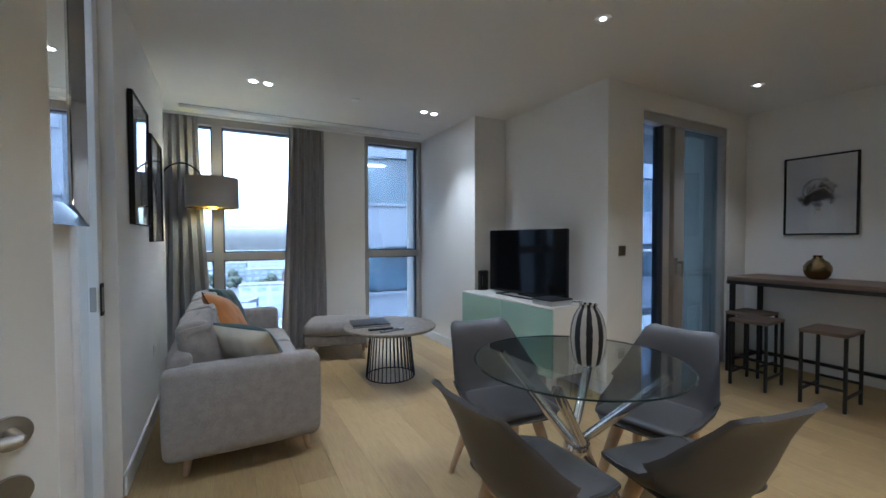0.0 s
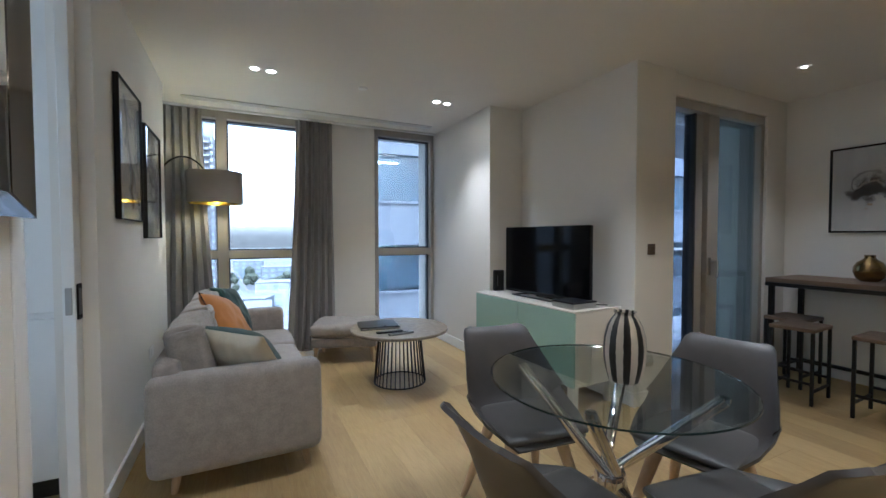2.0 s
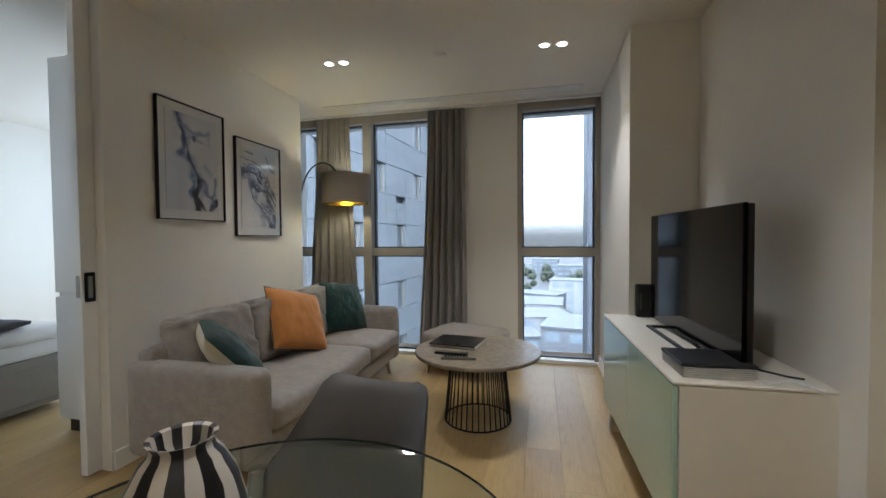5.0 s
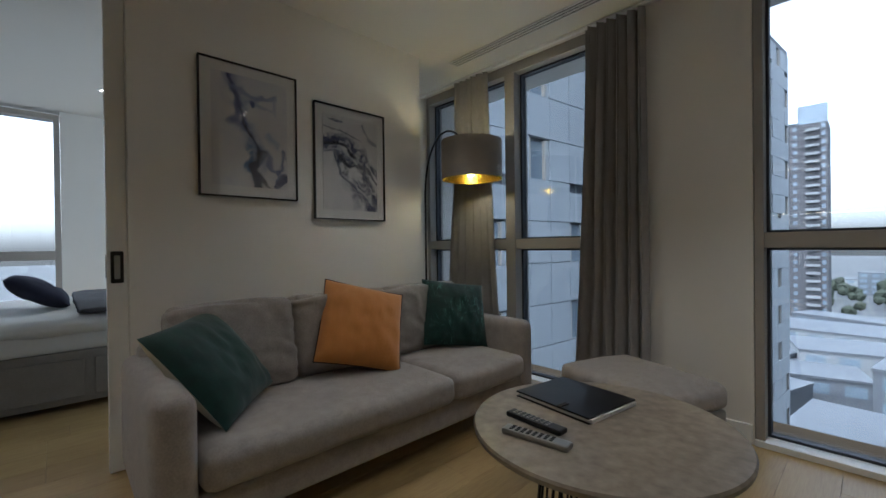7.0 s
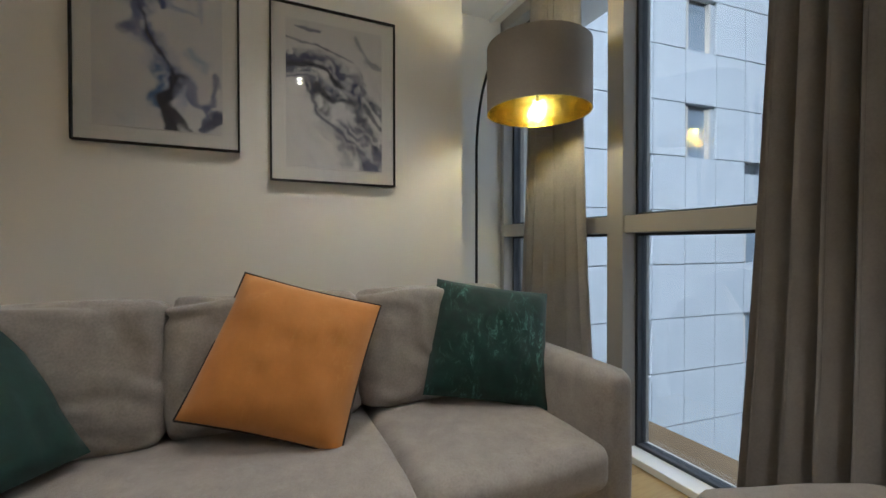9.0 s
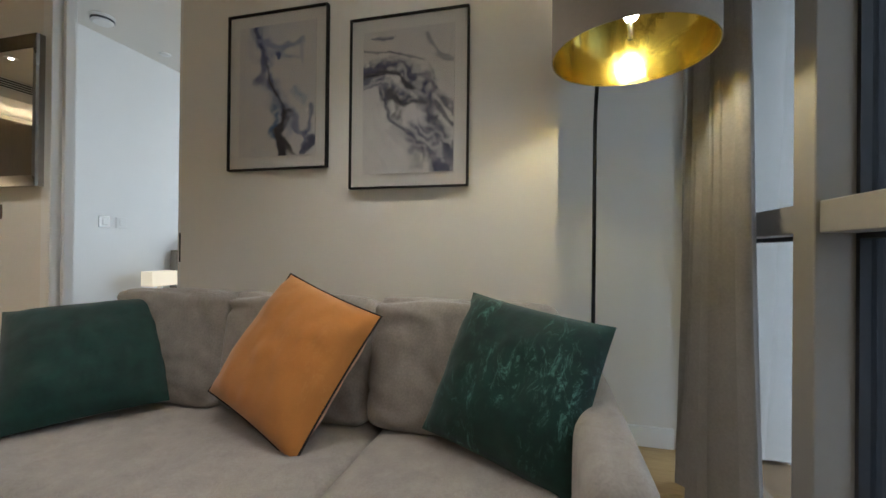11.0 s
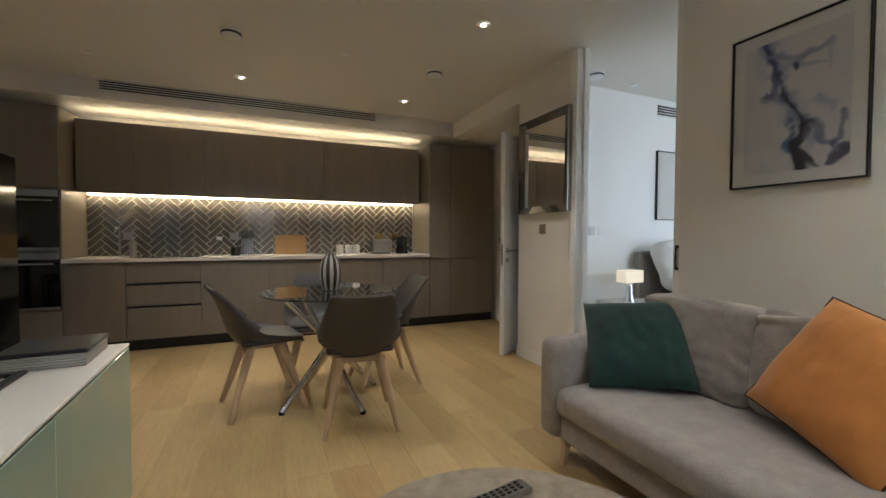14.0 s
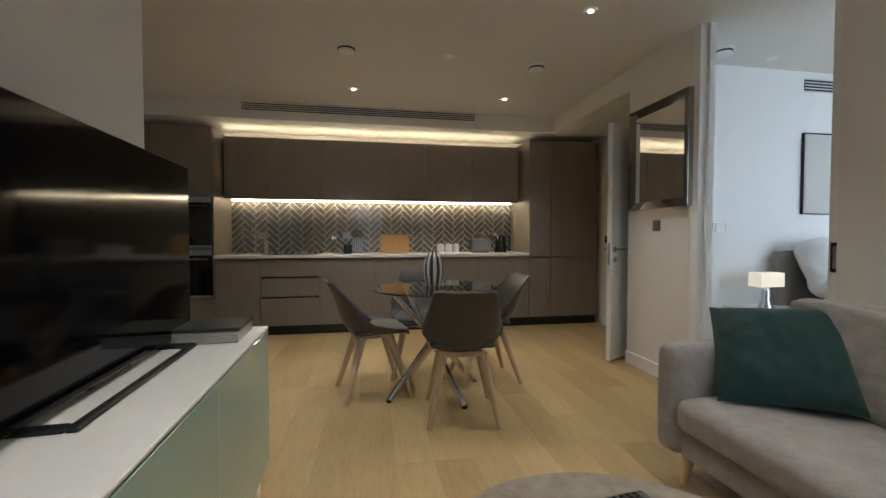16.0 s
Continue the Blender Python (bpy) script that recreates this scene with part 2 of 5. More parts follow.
def plank_oak():
    """Brushed oak: long fibres, cathedral figure and a tone for each board."""
    m = bpy.data.materials.new("brushed_oak")
    m.use_nodes = True
    n, l = m.node_tree.nodes, m.node_tree.links
    p = n["Principled BSDF"]
    co, info = n.new("ShaderNodeTexCoord"), n.new("ShaderNodeObjectInfo")
    shift = n.new("ShaderNodeVectorMath")
    shift.operation = "MULTIPLY_ADD"
    l.new(info.outputs["Random"], shift.inputs[0])
    shift.inputs[1].default_value = (3.1, 47, 13)
    l.new(co.outputs["Object"], shift.inputs[2])

    def tex(scale, stretch, detail, distort=0.0):
        mp, t = n.new("ShaderNodeMapping"), n.new("ShaderNodeTexNoise")
        mp.inputs["Scale"].default_value = stretch
        l.new(shift.outputs[0], mp.inputs["Vector"])
        l.new(mp.outputs[0], t.inputs["Vector"])
        t.inputs["Scale"].default_value, t.inputs["Detail"].default_value, t.inputs["Distortion"].default_value = scale, detail, distort
        return t.outputs["Fac"]

    fibre, figure, cloud = tex(26, (8, 0.35, 8), 5), tex(9, (3.2, 0.32, 3.2), 3, 1.6), tex(1.7, (1, 0.6, 1), 2)
    rings = n.new("ShaderNodeMath")
    rings.operation = "PINGPONG"
    mult = n.new("ShaderNodeMath")
    mult.operation = "MULTIPLY"
    l.new(figure, mult.inputs[0])
    mult.inputs[1].default_value = 6.0
    l.new(mult.outputs[0], rings.inputs[0])
    rings.inputs[1].default_value = 1.0
    total = None
    for out, w in ((fibre, 0.26), (rings.outputs[0], 0.10), (cloud, 0.46), (info.outputs["Random"], 0.13)):
        add = n.new("ShaderNodeMath")
        add.operation = "MULTIPLY_ADD"
        l.new(out, add.inputs[0])
        add.inputs[1].default_value = w
        if total:
            l.new(total, add.inputs[2])
        else:
            add.inputs[2].default_value = 0.0
        total = add.outputs[0]
    ramp = n.new("ShaderNodeValToRGB")
    l.new(total, ramp.inputs[0])
    ramp.color_ramp.elements[0].position, ramp.color_ramp.elements[0].color = 0.24, lin("987b50")
    ramp.color_ramp.elements[1].position, ramp.color_ramp.elements[1].color = 0.80, lin("c8ad7c")
    mid = ramp.color_ramp.elements.new(0.54)
    mid.color = lin("b39a68")
    l.new(ramp.outputs[0], p.inputs["Base Color"])
    rr = n.new("ShaderNodeMapRange")
    rr.inputs[3].default_value, rr.inputs[4].default_value = 0.34, 0.52
    l.new(cloud, rr.inputs[0])
    l.new(rr.outputs[0], p.inputs["Roughness"])
    p.inputs["Specular IOR Level"].default_value = 0.4
    bn = n.new("ShaderNodeBump")
    bn.inputs["Strength"].default_value, bn.inputs["Distance"].default_value = 0.12, 0.002
    l.new(fibre, bn.inputs["Height"])
    l.new(bn.outputs[0], p.inputs["Normal"])
    return m


M["oak"] = plank_oak()
M["mirror_edge"] = material("smoked_mirror_edge", lin("9a9896"), 0.06, 1.0, grain=0.02)


def crush(m, light):
    """Lighter crushed streaks in velvet pile."""
    n, l = m.node_tree.nodes, m.node_tree.links
    p = n["Principled BSDF"]
    was = p.inputs["Base Color"].links[0].from_socket
    co, mp, t, r, mix = n.new("ShaderNodeTexCoord"), n.new("ShaderNodeMapping"), n.new("ShaderNodeTexNoise"), n.new("ShaderNodeMapRange"), n.new("ShaderNodeMix")
    mp.inputs["Scale"].default_value, mp.inputs["Rotation"].default_value = (2.2, 1.0, 1.0), (0.0, 0.7, 0.2)
    l.new(co.outputs["Object"], mp.inputs["Vector"])
    l.new(mp.outputs[0], t.inputs["Vector"])
    t.inputs["Scale"].default_value, t.inputs["Detail"].default_value, t.inputs["Distortion"].default_value = 13, 10, 2.0
    t.inputs["Roughness"].default_value = 0.8
    r.inputs[1].default_value, r.inputs[2].default_value, r.inputs[4].default_value = 0.52, 0.66, 0.9
    l.new(t.outputs["Fac"], r.inputs[0])
    patch, worn, both = n.new("ShaderNodeTexNoise"), n.new("ShaderNodeMapRange"), n.new("ShaderNodeMath")
    patch.inputs["Scale"].default_value, patch.inputs["Detail"].default_value = 7, 3
    l.new(co.outputs["Object"], patch.inputs["Vector"])
    worn.inputs[1].default_value, worn.inputs[2].default_value = 0.42, 0.62
    l.new(patch.outputs["Fac"], worn.inputs[0])
    both.operation = "MULTIPLY"
    l.new(r.outputs[0], both.inputs[0])
    l.new(worn.outputs[0], both.inputs[1])
    mix.data_type = "RGBA"
    l.new(both.outputs[0], mix.inputs[0])
    l.new(was, mix.inputs[6])
    mix.inputs[7].default_value = light
    l.new(mix.outputs[2], p.inputs["Base Color"])


crush(M["green_crushed"], lin("6da394"))
crush(M["orange"], lin("c98a44"))

# ---------------------------------------------------------------- mesh helpers (plan units, scaled by K on linking)


def box(bm, x0, x1, y0, y1, z0, z1, bevel=0.0, seg=2, rot=None):
    """Adds a box with bevelled edges; rot turns it about its centre."""
    c = Vector(((x0 + x1) / 2, (y0 + y1) / 2, (z0 + z1) / 2))
    tmp = bmesh.new()
    bmesh.ops.create_cube(tmp, size=1, matrix=Matrix.Diagonal((x1 - x0, y1 - y0, z1 - z0, 1)))
    if bevel:
        bmesh.ops.bevel(tmp, geom=list(tmp.edges), offset=bevel, segments=seg, affect="EDGES", profile=0.6)
    tmp.transform(Matrix.Translation(c) @ (rot or Matrix()))
    join(bm, tmp)
    return bm


def join(bm, other):
    me = bpy.data.meshes.new("tmp")
    other.to_mesh(me)
    other.free()
    bm.from_mesh(me)
    bpy.data.meshes.remove(me)


def B(*a, **k):
    return box(bmesh.new(), *a, **k)


def rod(bm, p, q, r0, r1=None, seg=12):
    """Adds a round bar from p to q."""
    p, q = Vector(p), Vector(q)
    d = q - p
    tmp = bmesh.new()
    bmesh.ops.create_cone(tmp, cap_ends=True, segments=seg, radius1=r0, radius2=r0 if r1 is None else r1, depth=d.length)
    tmp.transform(Matrix.Translation((p + q) / 2) @ d.to_track_quat("Z", "Y").to_matrix().to_4x4())
    join(bm, tmp)
    return bm


def R(*a, **k):
    return rod(bmesh.new(), *a, **k)


def tube(bm, pts, r, seg=8):
    """Adds a bent round bar along pts."""
    pts = [Vector(p) for p in pts]
    rings = []
    for i, p in enumerate(pts):
        d = (pts[min(i + 1, len(pts) - 1)] - pts[max(i - 1, 0)]).normalized()
        u = d.orthogonal() if i == 0 else (rings_u - d * rings_u.dot(d))
        u.normalize()
        rings_u = u
        v = d.cross(u)
        rings.append([bm.verts.new(p + r * (math.cos(2 * math.pi * k / seg) * u + math.sin(2 * math.pi * k / seg) * v)) for k in range(seg)])
    for a, b in zip(rings, rings[1:]):
        for k in range(seg):
            bm.faces.new((a[k], a[(k + 1) % seg], b[(k + 1) % seg], b[k]))
    bm.faces.new(rings[0][::-1])
    bm.faces.new(rings[-1])
    return bm


def lathe(profile, seg=40, cap=True):
    """Turned shape from (radius, height) pairs."""
    bm = bmesh.new()
    rings = [[bm.verts.new((r * math.cos(2 * math.pi * k / seg), r * math.sin(2 * math.pi * k / seg), z)) for k in range(seg)] for r, z in profile]
    for a, b in zip(rings, rings[1:]):
        for k in range(seg):
            bm.faces.new((a[k], a[(k + 1) % seg], b[(k + 1) % seg], b[k]))
    if cap and profile[0][0] > 1e-4:
        bm.faces.new(rings[0][::-1])
    if cap and profile[-1][0] > 1e-4:
        bm.faces.new(rings[-1])
    bmesh.ops.remove_doubles(bm, verts=bm.verts, dist=1e-5)
    return bm


def soft(cx, cy, cz, sx, sy, sz, r, n=14, puff=0.0, ripple=0.0, seed=0.0, freq=7.0, crease=0.0):
    """Upholstered block: rounded, swollen and slightly creased."""
    bm = bmesh.new()
    bmesh.ops.create_cube(bm, size=1)
    bmesh.ops.subdivide_edges(bm, edges=list(bm.edges), cuts=n, use_grid_fill=True)
    h = Vector((sx / 2, sy / 2, sz / 2))
    for v in bm.verts:
        p = Vector((v.co.x * sx, v.co.y * sy, v.co.z * sz))
        inner = Vector([max(-(h[i] - r), min(h[i] - r, p[i])) for i in range(3)])
        d = p - inner
        if d.length > 1e-6:
            p = inner + d.normalized() * r
        if puff:
            e = [1 - (p[i] / h[i]) ** 2 for i in range(3)]
            for i in range(3):
                j, k = (i + 1) % 3, (i + 2) % 3
                p[i] += puff * (p[i] / h[i]) * max(0, e[j]) * max(0, e[k])
        if ripple:
            w = noise.noise(p * freq + Vector((seed, seed * 2, seed * 3)))
            p += d.normalized() * ripple * w if d.length > 1e-6 else Vector((0, 0, ripple * w))
        if crease:
            c = noise.noise(Vector((p.x * 7 + seed, p.y * 4, p.z * 24 + 5 * noise.noise(p * 4))))
            p += (d.normalized() if d.length > 1e-6 else Vector((1, 0, 0))) * crease * min(0.25, c)
        v.co = p + Vector((cx, cy, cz))
    return bm


def pillow(w, h, t, seed=0.0, n=26, wrinkle=0.012):
    """Scatter cushion in its own xz-plane, thick along y, with pointed corners."""
    bm = bmesh.new()
    grids = []
    for side in (1, -1):
        g = {}
        for i in range(n + 1):
            for j in range(n + 1):
                u, v = 2 * i / n - 1, 2 * j / n - 1
                edge = (1 - abs(u) ** 2.6) * (1 - abs(v) ** 2.6)
                y = side * t / 2 * max(edge, 0) ** 0.5
                pull = 0.035
                x = u * w / 2 * (1 - pull * (1 - v * v))
                z = v * h / 2 * (1 - pull * (1 - u * u))
                if 0 < i < n and 0 < j < n:
                    y += wrinkle * noise.noise(Vector((x * 9 + seed, side * 3, z * 9 + seed))) * max(edge, 0) ** 0.3
                    y += wrinkle * 0.6 * noise.noise(Vector((x * 26 + seed, side * 3, z * 14)))
                    g[i, j] = bm.verts.new((x, y, z))
                elif side == 1:
                    g[i, j] = bm.verts.new((x, y, z))
                else:
                    g[i, j] = grids[0][i, j]
        grids.append(g)
        for i in range(n):
            for j in range(n):
                q = (g[i, j], g[i + 1, j], g[i + 1, j + 1], g[i, j + 1])
                bm.faces.new(q if side == -1 else q[::-1])
    return bm


def part(name, bm, mat, parent=None, label="", smooth=None, shade=True):
    """Links a bmesh as one mesh object; smooth: angle in degrees up to which it is shaded round."""
    bmesh.ops.recalc_face_normals(bm, faces=bm.faces)
    for v in bm.verts:
        v.co *= K
    if smooth:
        for f in bm.faces:
            f.smooth = True
        for e in bm.edges:
            e.smooth = len(e.link_faces) == 2 and e.calc_face_angle(0) < radians(smooth)
    me = bpy.data.meshes.new(name)
    bm.to_mesh(me)
    bm.free()
    me.materials.append(M[mat] if isinstance(mat, str) else mat)
    ob = new(name, me)
    ob.parent = parent
    if label:
        ob["label"] = label
    return ob


def thing(name, x, y, z, rz, label, category, group="", kind=""):
    ob = new(name)
    ob.empty_display_size = 0.1
    ob.matrix_world = pose(K * x, K * y, K * z, 0, 0, rz)
    return tagged(ob, label, category, group, kind)


def at(x, y, z, rx=0, ry=0, rz=0):
    return pose(K * x, K * y, K * z, rx, ry, rz)


def structure(name, bm, mat, label, category="", smooth=None):
    return tagged(part(name, bm, mat, None, "", smooth), label, category or name.split("_")[0], kind="structure")


# ---------------------------------------------------------------- structure
CEIL = 2.68
XM = 0.01   # face of the mirror stretch
X0, X1, Y0, Y1 = -0.04, 5.55, -0.70, 5.80   # sofa wall, bar wall, kitchen wall, window wall

sub = B(-4.1, 5.9, -1.2, 6.3, -0.20, -0.022)
structure("subfloor", sub, "gap", "dark screed under the boards", "floor")
floor = new("floor")
tagged(floor, "pale oiled oak plank floor", "floor", kind="structure")

slab = B(-4.1, 6.0, -1.2, 6.4, CEIL, CEIL + 0.25)
structure("ceiling", slab, "ceiling", "plain white painted ceiling")

# sofa wall: mirror stretch, header over the lobby, solid stretch with the pocket
w = bmesh.new()
box(w, -0.11, XM, 1.55, 2.285, 0, CEIL)
structure("wall_mirror", w, "wall", "warm white painted wall stretch with the mirror", "wall")
structure("wall_lobby_header", B(-0.20, XM, 0.003, 1.547, 2.485, CEIL - 0.003), "wall", "painted header over the lobby", "wall")
structure("wall_sofa", B(-0.20, X0, 3.22, 5.14, 0, CEIL), "wall", "warm white painted wall behind the sofa", "wall")
structure("wall_alcove", B(-0.86, -0.70, 5.14, 6.3, 0, CEIL), "wall", "white wall of the window alcove", "wall")
structure("wall_alcove_back", B(-0.86, -0.203, 4.98, 5.137, 0, CEIL), "wall", "white wall closing the alcove", "wall")
# window wall
structure("wall_north_pier", B(1.503, 2.062, Y1 - 0.02, 6.3, 0, CEIL), "wall", "white painted pier between the windows", "wall")
structure("wall_east_pier", B(2.875, 3.287, 4.40, 6.3, 0, CEIL), "wall", "white painted pier beside the narrow window", "wall")
structure("wall_tv", B(3.29, 3.745, 2.98, 6.3, 0, CEIL), "wall", "white painted wall behind the television", "wall")
structure("wall_bar", B(X1, X1 + 0.25, -1.0, 3.6, 0, CEIL), "wall", "white painted wall above the bar", "wall")
structure("wall_bar_return", B(5.19, X1 - 0.003, 3.02, 3.6, 0, CEIL), "wall", "white return beside the balcony door", "wall")
structure("wall_balcony_header", B(3.748, 5.187, 3.02, 3.6, 2.50, CEIL), "wall", "white header over the balcony door", "wall")
structure("wall_kitchen", B(-1.0, X1 + 0.25, -0.95, Y0, 0, CEIL), "wall", "painted wall behind the kitchen", "wall")
structure("bulkhead", B(-0.20, X1 - 0.003, Y0 + 0.003, 0.0, 2.485, CEIL - 0.003), "wall", "white bulkhead over the kitchen units", "bulkhead")
# lobby
lob = bmesh.new()
box(lob, -0.87, -0.70, Y0 + 0.003, 0.20, 0, 2.482)
box(lob, -0.87, -0.70, 1.09, 1.547, 0, 2.482)
box(lob, -0.87, -0.70, 0.20, 1.09, 2.22, 2.482)
structure("wall_lobby", lob, "wall", "cream painted lobby wall with the doorway", "wall")
structure("wall_lobby_north", B(-0.87, -0.113, 1.55, 1.715, 0, CEIL), "wall", "painted wall of the lobby", "wall")
structure("ceiling_lobby", B(-0.87, -0.203, Y0 + 0.003, 1.547, 2.485, CEIL - 0.003), "ceiling", "lowered lobby ceiling", "ceiling")
hall = bmesh.new()
box(hall, -2.2, -2.05, 0.1, 1.4, 0, 2.447)
box(hall, -2.05, -0.873, 0.1, 0.2, 0, 2.447)
box(hall, -2.05, -0.873, 1.35, 1.45, 0, 2.447)
box(hall, -2.05, -0.873, 0.2, 1.35, 2.3, 2.447)
structure("wall_hall", hall, "wall", "plain hall beyond the doorway", "wall")
# bedroom shell
structure("wall_bedroom_south", B(-3.9, -0.113, 1.718, 1.76, 0, CEIL), "white", "white bedroom wall behind the bed", "wall")
bw = bmesh.new()
box(bw, -3.9, -3.70, 1.76, 1.95, 0, CEIL)
box(bw, -3.9, -3.70, 3.0, 6.3, 0, CEIL)
structure("wall_bedroom_west", bw, "wall", "white bedroom wall with a tall window", "wall")
bn = bmesh.new()
box(bn, -3.697, -3.30, Y1 - 0.02, 6.3, 0, CEIL)
box(bn, -1.30, -0.863, Y1 - 0.02, 6.3, 0, CEIL)
structure("wall_bedroom_north", bn, "wall", "white bedroom wall beside the window", "wall")


def skirting(x0, x1, y0, y1):
    tagged(part("baseboard", B(x0, x1, y0, y1, 0, 0.11, 0.003, 1), "white"), "white painted skirting board", "skirting", kind="structure")


skirting(XM, XM + 0.016, 1.55, 2.282)
skirting(X0, X0 + 0.016, 3.23, 5.13)
skirting(-0.70, -0.684, 5.16, 5.76)
skirting(1.51, 2.055, Y1 - 0.036, Y1 - 0.02)
skirting(2.859, 2.875, 4.39, 5.77)
skirting(3.274, 3.29, 2.98, 4.38)
skirting(3.274, 3.745, 2.964, 2.98)
skirting(X1 - 0.016, X1, 0.0, 3.0)
skirting(-0.70, -0.684, -0.02, 0.18)


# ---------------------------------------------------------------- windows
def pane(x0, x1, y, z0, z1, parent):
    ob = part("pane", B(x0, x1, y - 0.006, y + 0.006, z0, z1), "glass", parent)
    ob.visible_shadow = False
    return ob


def window(name, x0, x1, y, mullions, label):
    """Floor-to-ceiling window with deep metal frame, transom and panes."""
    w = thing(name, 0, 0, 0, 0, label, "window", kind="structure")
    zs = (1.10, 1.185)
    fr = bmesh.new()
    d0, d1 = y - 0.02, y + 0.16
    box(fr, x0, x0 + 0.045, d0, d1, 0.03, CEIL - 0.03, 0.003, 1)
    box(fr, x1 - 0.045, x1, d0, d1, 0.03, CEIL - 0.03, 0.003, 1)
    box(fr, x0, x1, d0, d1, CEIL - 0.085, CEIL - 0.002, 0.003, 1)
    part("window_frame", fr, "frame", w)
    part("window_sill", B(x0, x1, d0 - 0.02, d1, 0.0, 0.035, 0.003, 1), "white", w, "white painted low sill")
    cuts = [x0 + 0.045] + [c for m in mullions for c in (m - 0.05, m + 0.05)] + [x1 - 0.045]
    for m in mullions:
        part("mullion", B(m - 0.05, m + 0.05, d0 - 0.01, d1, 0.035, CEIL - 0.085, 0.003, 1), "frame", w)
    for a, b in zip(cuts[::2], cuts[1::2]):
        part("transom", B(a, b, d0, d1, zs[0], zs[1], 0.003, 1), "frame", w)
        for z0, z1 in ((0.035, zs[0]), (zs[1], CEIL - 0.085)):
            g = bmesh.new()
            box(g, a, a + 0.014, y + 0.06, y + 0.12, z0, z1)
            box(g, b - 0.014, b, y + 0.06, y + 0.12, z0, z1)
            box(g, a + 0.014, b - 0.014, y + 0.06, y + 0.12, z0, z0 + 0.014)
            box(g, a + 0.014, b - 0.014, y + 0.06, y + 0.12, z1 - 0.014, z1)
            part("gasket", g, "frame_dark", w)
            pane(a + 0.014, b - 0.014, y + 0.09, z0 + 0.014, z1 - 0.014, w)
    return w


window("window_1", -0.697, 1.50, Y1 + 0.01, [0.385], "wide floor-to-ceiling window with grey metal frame")
window("window_2", 2.065, 2.872, Y1, [], "narrow floor-to-ceiling window with grey metal frame")

window("window_4", -3.297, -1.303, Y1, [-2.3], "bedroom floor-to-ceiling window with grey metal frame")

# bedroom window in the west wall
bwin = thing("window_3", -3.78, 2.475, 0, 90, "bedroom window with grey metal frame", "window", kind="structure")
fr = bmesh.new()
for a, b, c, d in ((-0.523, -0.47, 0, 2.64), (0.47, 0.523, 0, 2.64), (-0.47, 0.47, 2.58, 2.64), (-0.47, 0.47, 1.03, 1.13), (-0.47, 0.47, 0.0, 0.06)):
    box(fr, a, b, -0.08, 0.08, c, d, 0.003, 1)
part("window_frame", fr, "frame", bwin)
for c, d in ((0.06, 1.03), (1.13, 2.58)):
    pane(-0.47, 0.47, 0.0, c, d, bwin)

# balcony sliding door
bd = thing("door_balcony", 0, 0, 0, 0, "glazed balcony sliding door in grey metal frame, partly open", "balcony door", kind="structure")
fr = bmesh.new()
box(fr, 3.75, 5.185, 3.04, 3.24, 2.42, 2.497, 0.003, 1)
box(fr, 5.13, 5.185, 3.04, 3.24, 0.0, 2.42, 0.003, 1)
box(fr, 3.75, 5.13, 3.05, 3.24, 0.0, 0.03, 0.003, 1)
part("door_frame", fr, "frame", bd)
leaf = bmesh.new()
box(leaf, 4.20, 4.33, 3.11, 3.18, 0.03, 2.42, 0.004, 1)
box(leaf, 4.34, 4.50, 3.07, 3.14, 0.03, 2.42, 0.004, 1)
part("stile", leaf, "frame", bd)
part("pane", B(4.50, 5.13, 3.095, 3.11, 0.03, 2.42), clear_glass("balcony_glass", (0.52, 0.58, 0.60)), bd, "grey-green tinted glass").visible_shadow = False
part("pane", B(3.79, 4.19, 3.13, 3.142, 0.03, 2.42), "balcony_clear", bd).visible_shadow = False
slot_frame = B(3.752, 3.79, 3.10, 3.18, 0.03, 2.42, 0.003, 1)
box(slot_frame, 4.172, 4.198, 3.09, 3.19, 0.03, 2.42, 0.003, 1)
part("gasket", slot_frame, "frame_dark", bd, "dark rubber door edge")
hd = bmesh.new()
box(hd, 4.36, 4.40, 3.05, 3.07, 0.98, 1.14, 0.004, 1)
box(hd, 4.37, 4.39, 3.0, 3.05, 1.09, 1.11, 0.004, 1)
box(hd, 4.37, 4.39, 2.995, 3.015, 0.96, 1.115, 0.004, 1)
part("handle", hd, "steel", bd, "satin steel lever handle")
structure("balcony_floor", B(3.748, 7.5, 3.25, 5.2, -0.15, -0.012), "render_white", "pale paved balcony floor", "balcony")

# bedroom opening: white lining and pocket door
lining = bmesh.new()
box(lining, -0.115, XM + 0.004, 2.288, 2.36, 0, CEIL - 0.004, 0.003, 1)
box(lining, -0.09, XM - 0.05, 2.36, 2.385, 0, CEIL - 0.004, 0.003, 1)
structure("trim", lining, "white", "white painted lining of the bedroom opening")
pd = tagged(part("door_pocket", B(-0.145, -0.10, 3.135, 3.217, 0.012, CEIL - 0.012, 0.002, 1), "white"), "white pocket door slid open into the wall", "door", kind="structure")
pull = part("flush_pull", B(-0.1005, -0.096, 3.150, 3.202, 0.965, 1.125, 0.006, 2), "black_metal", pd, "dark bronze flush pull")
part("pull_recess", B(-0.0962, -0.0945, 3.164, 3.188, 0.985, 1.105, 0.004, 1), "steel", pd)
part("edge_pull", B(-0.135, -0.11, 3.131, 3.1355, 0.99, 1.11, 0.002, 1), "steel", pd)

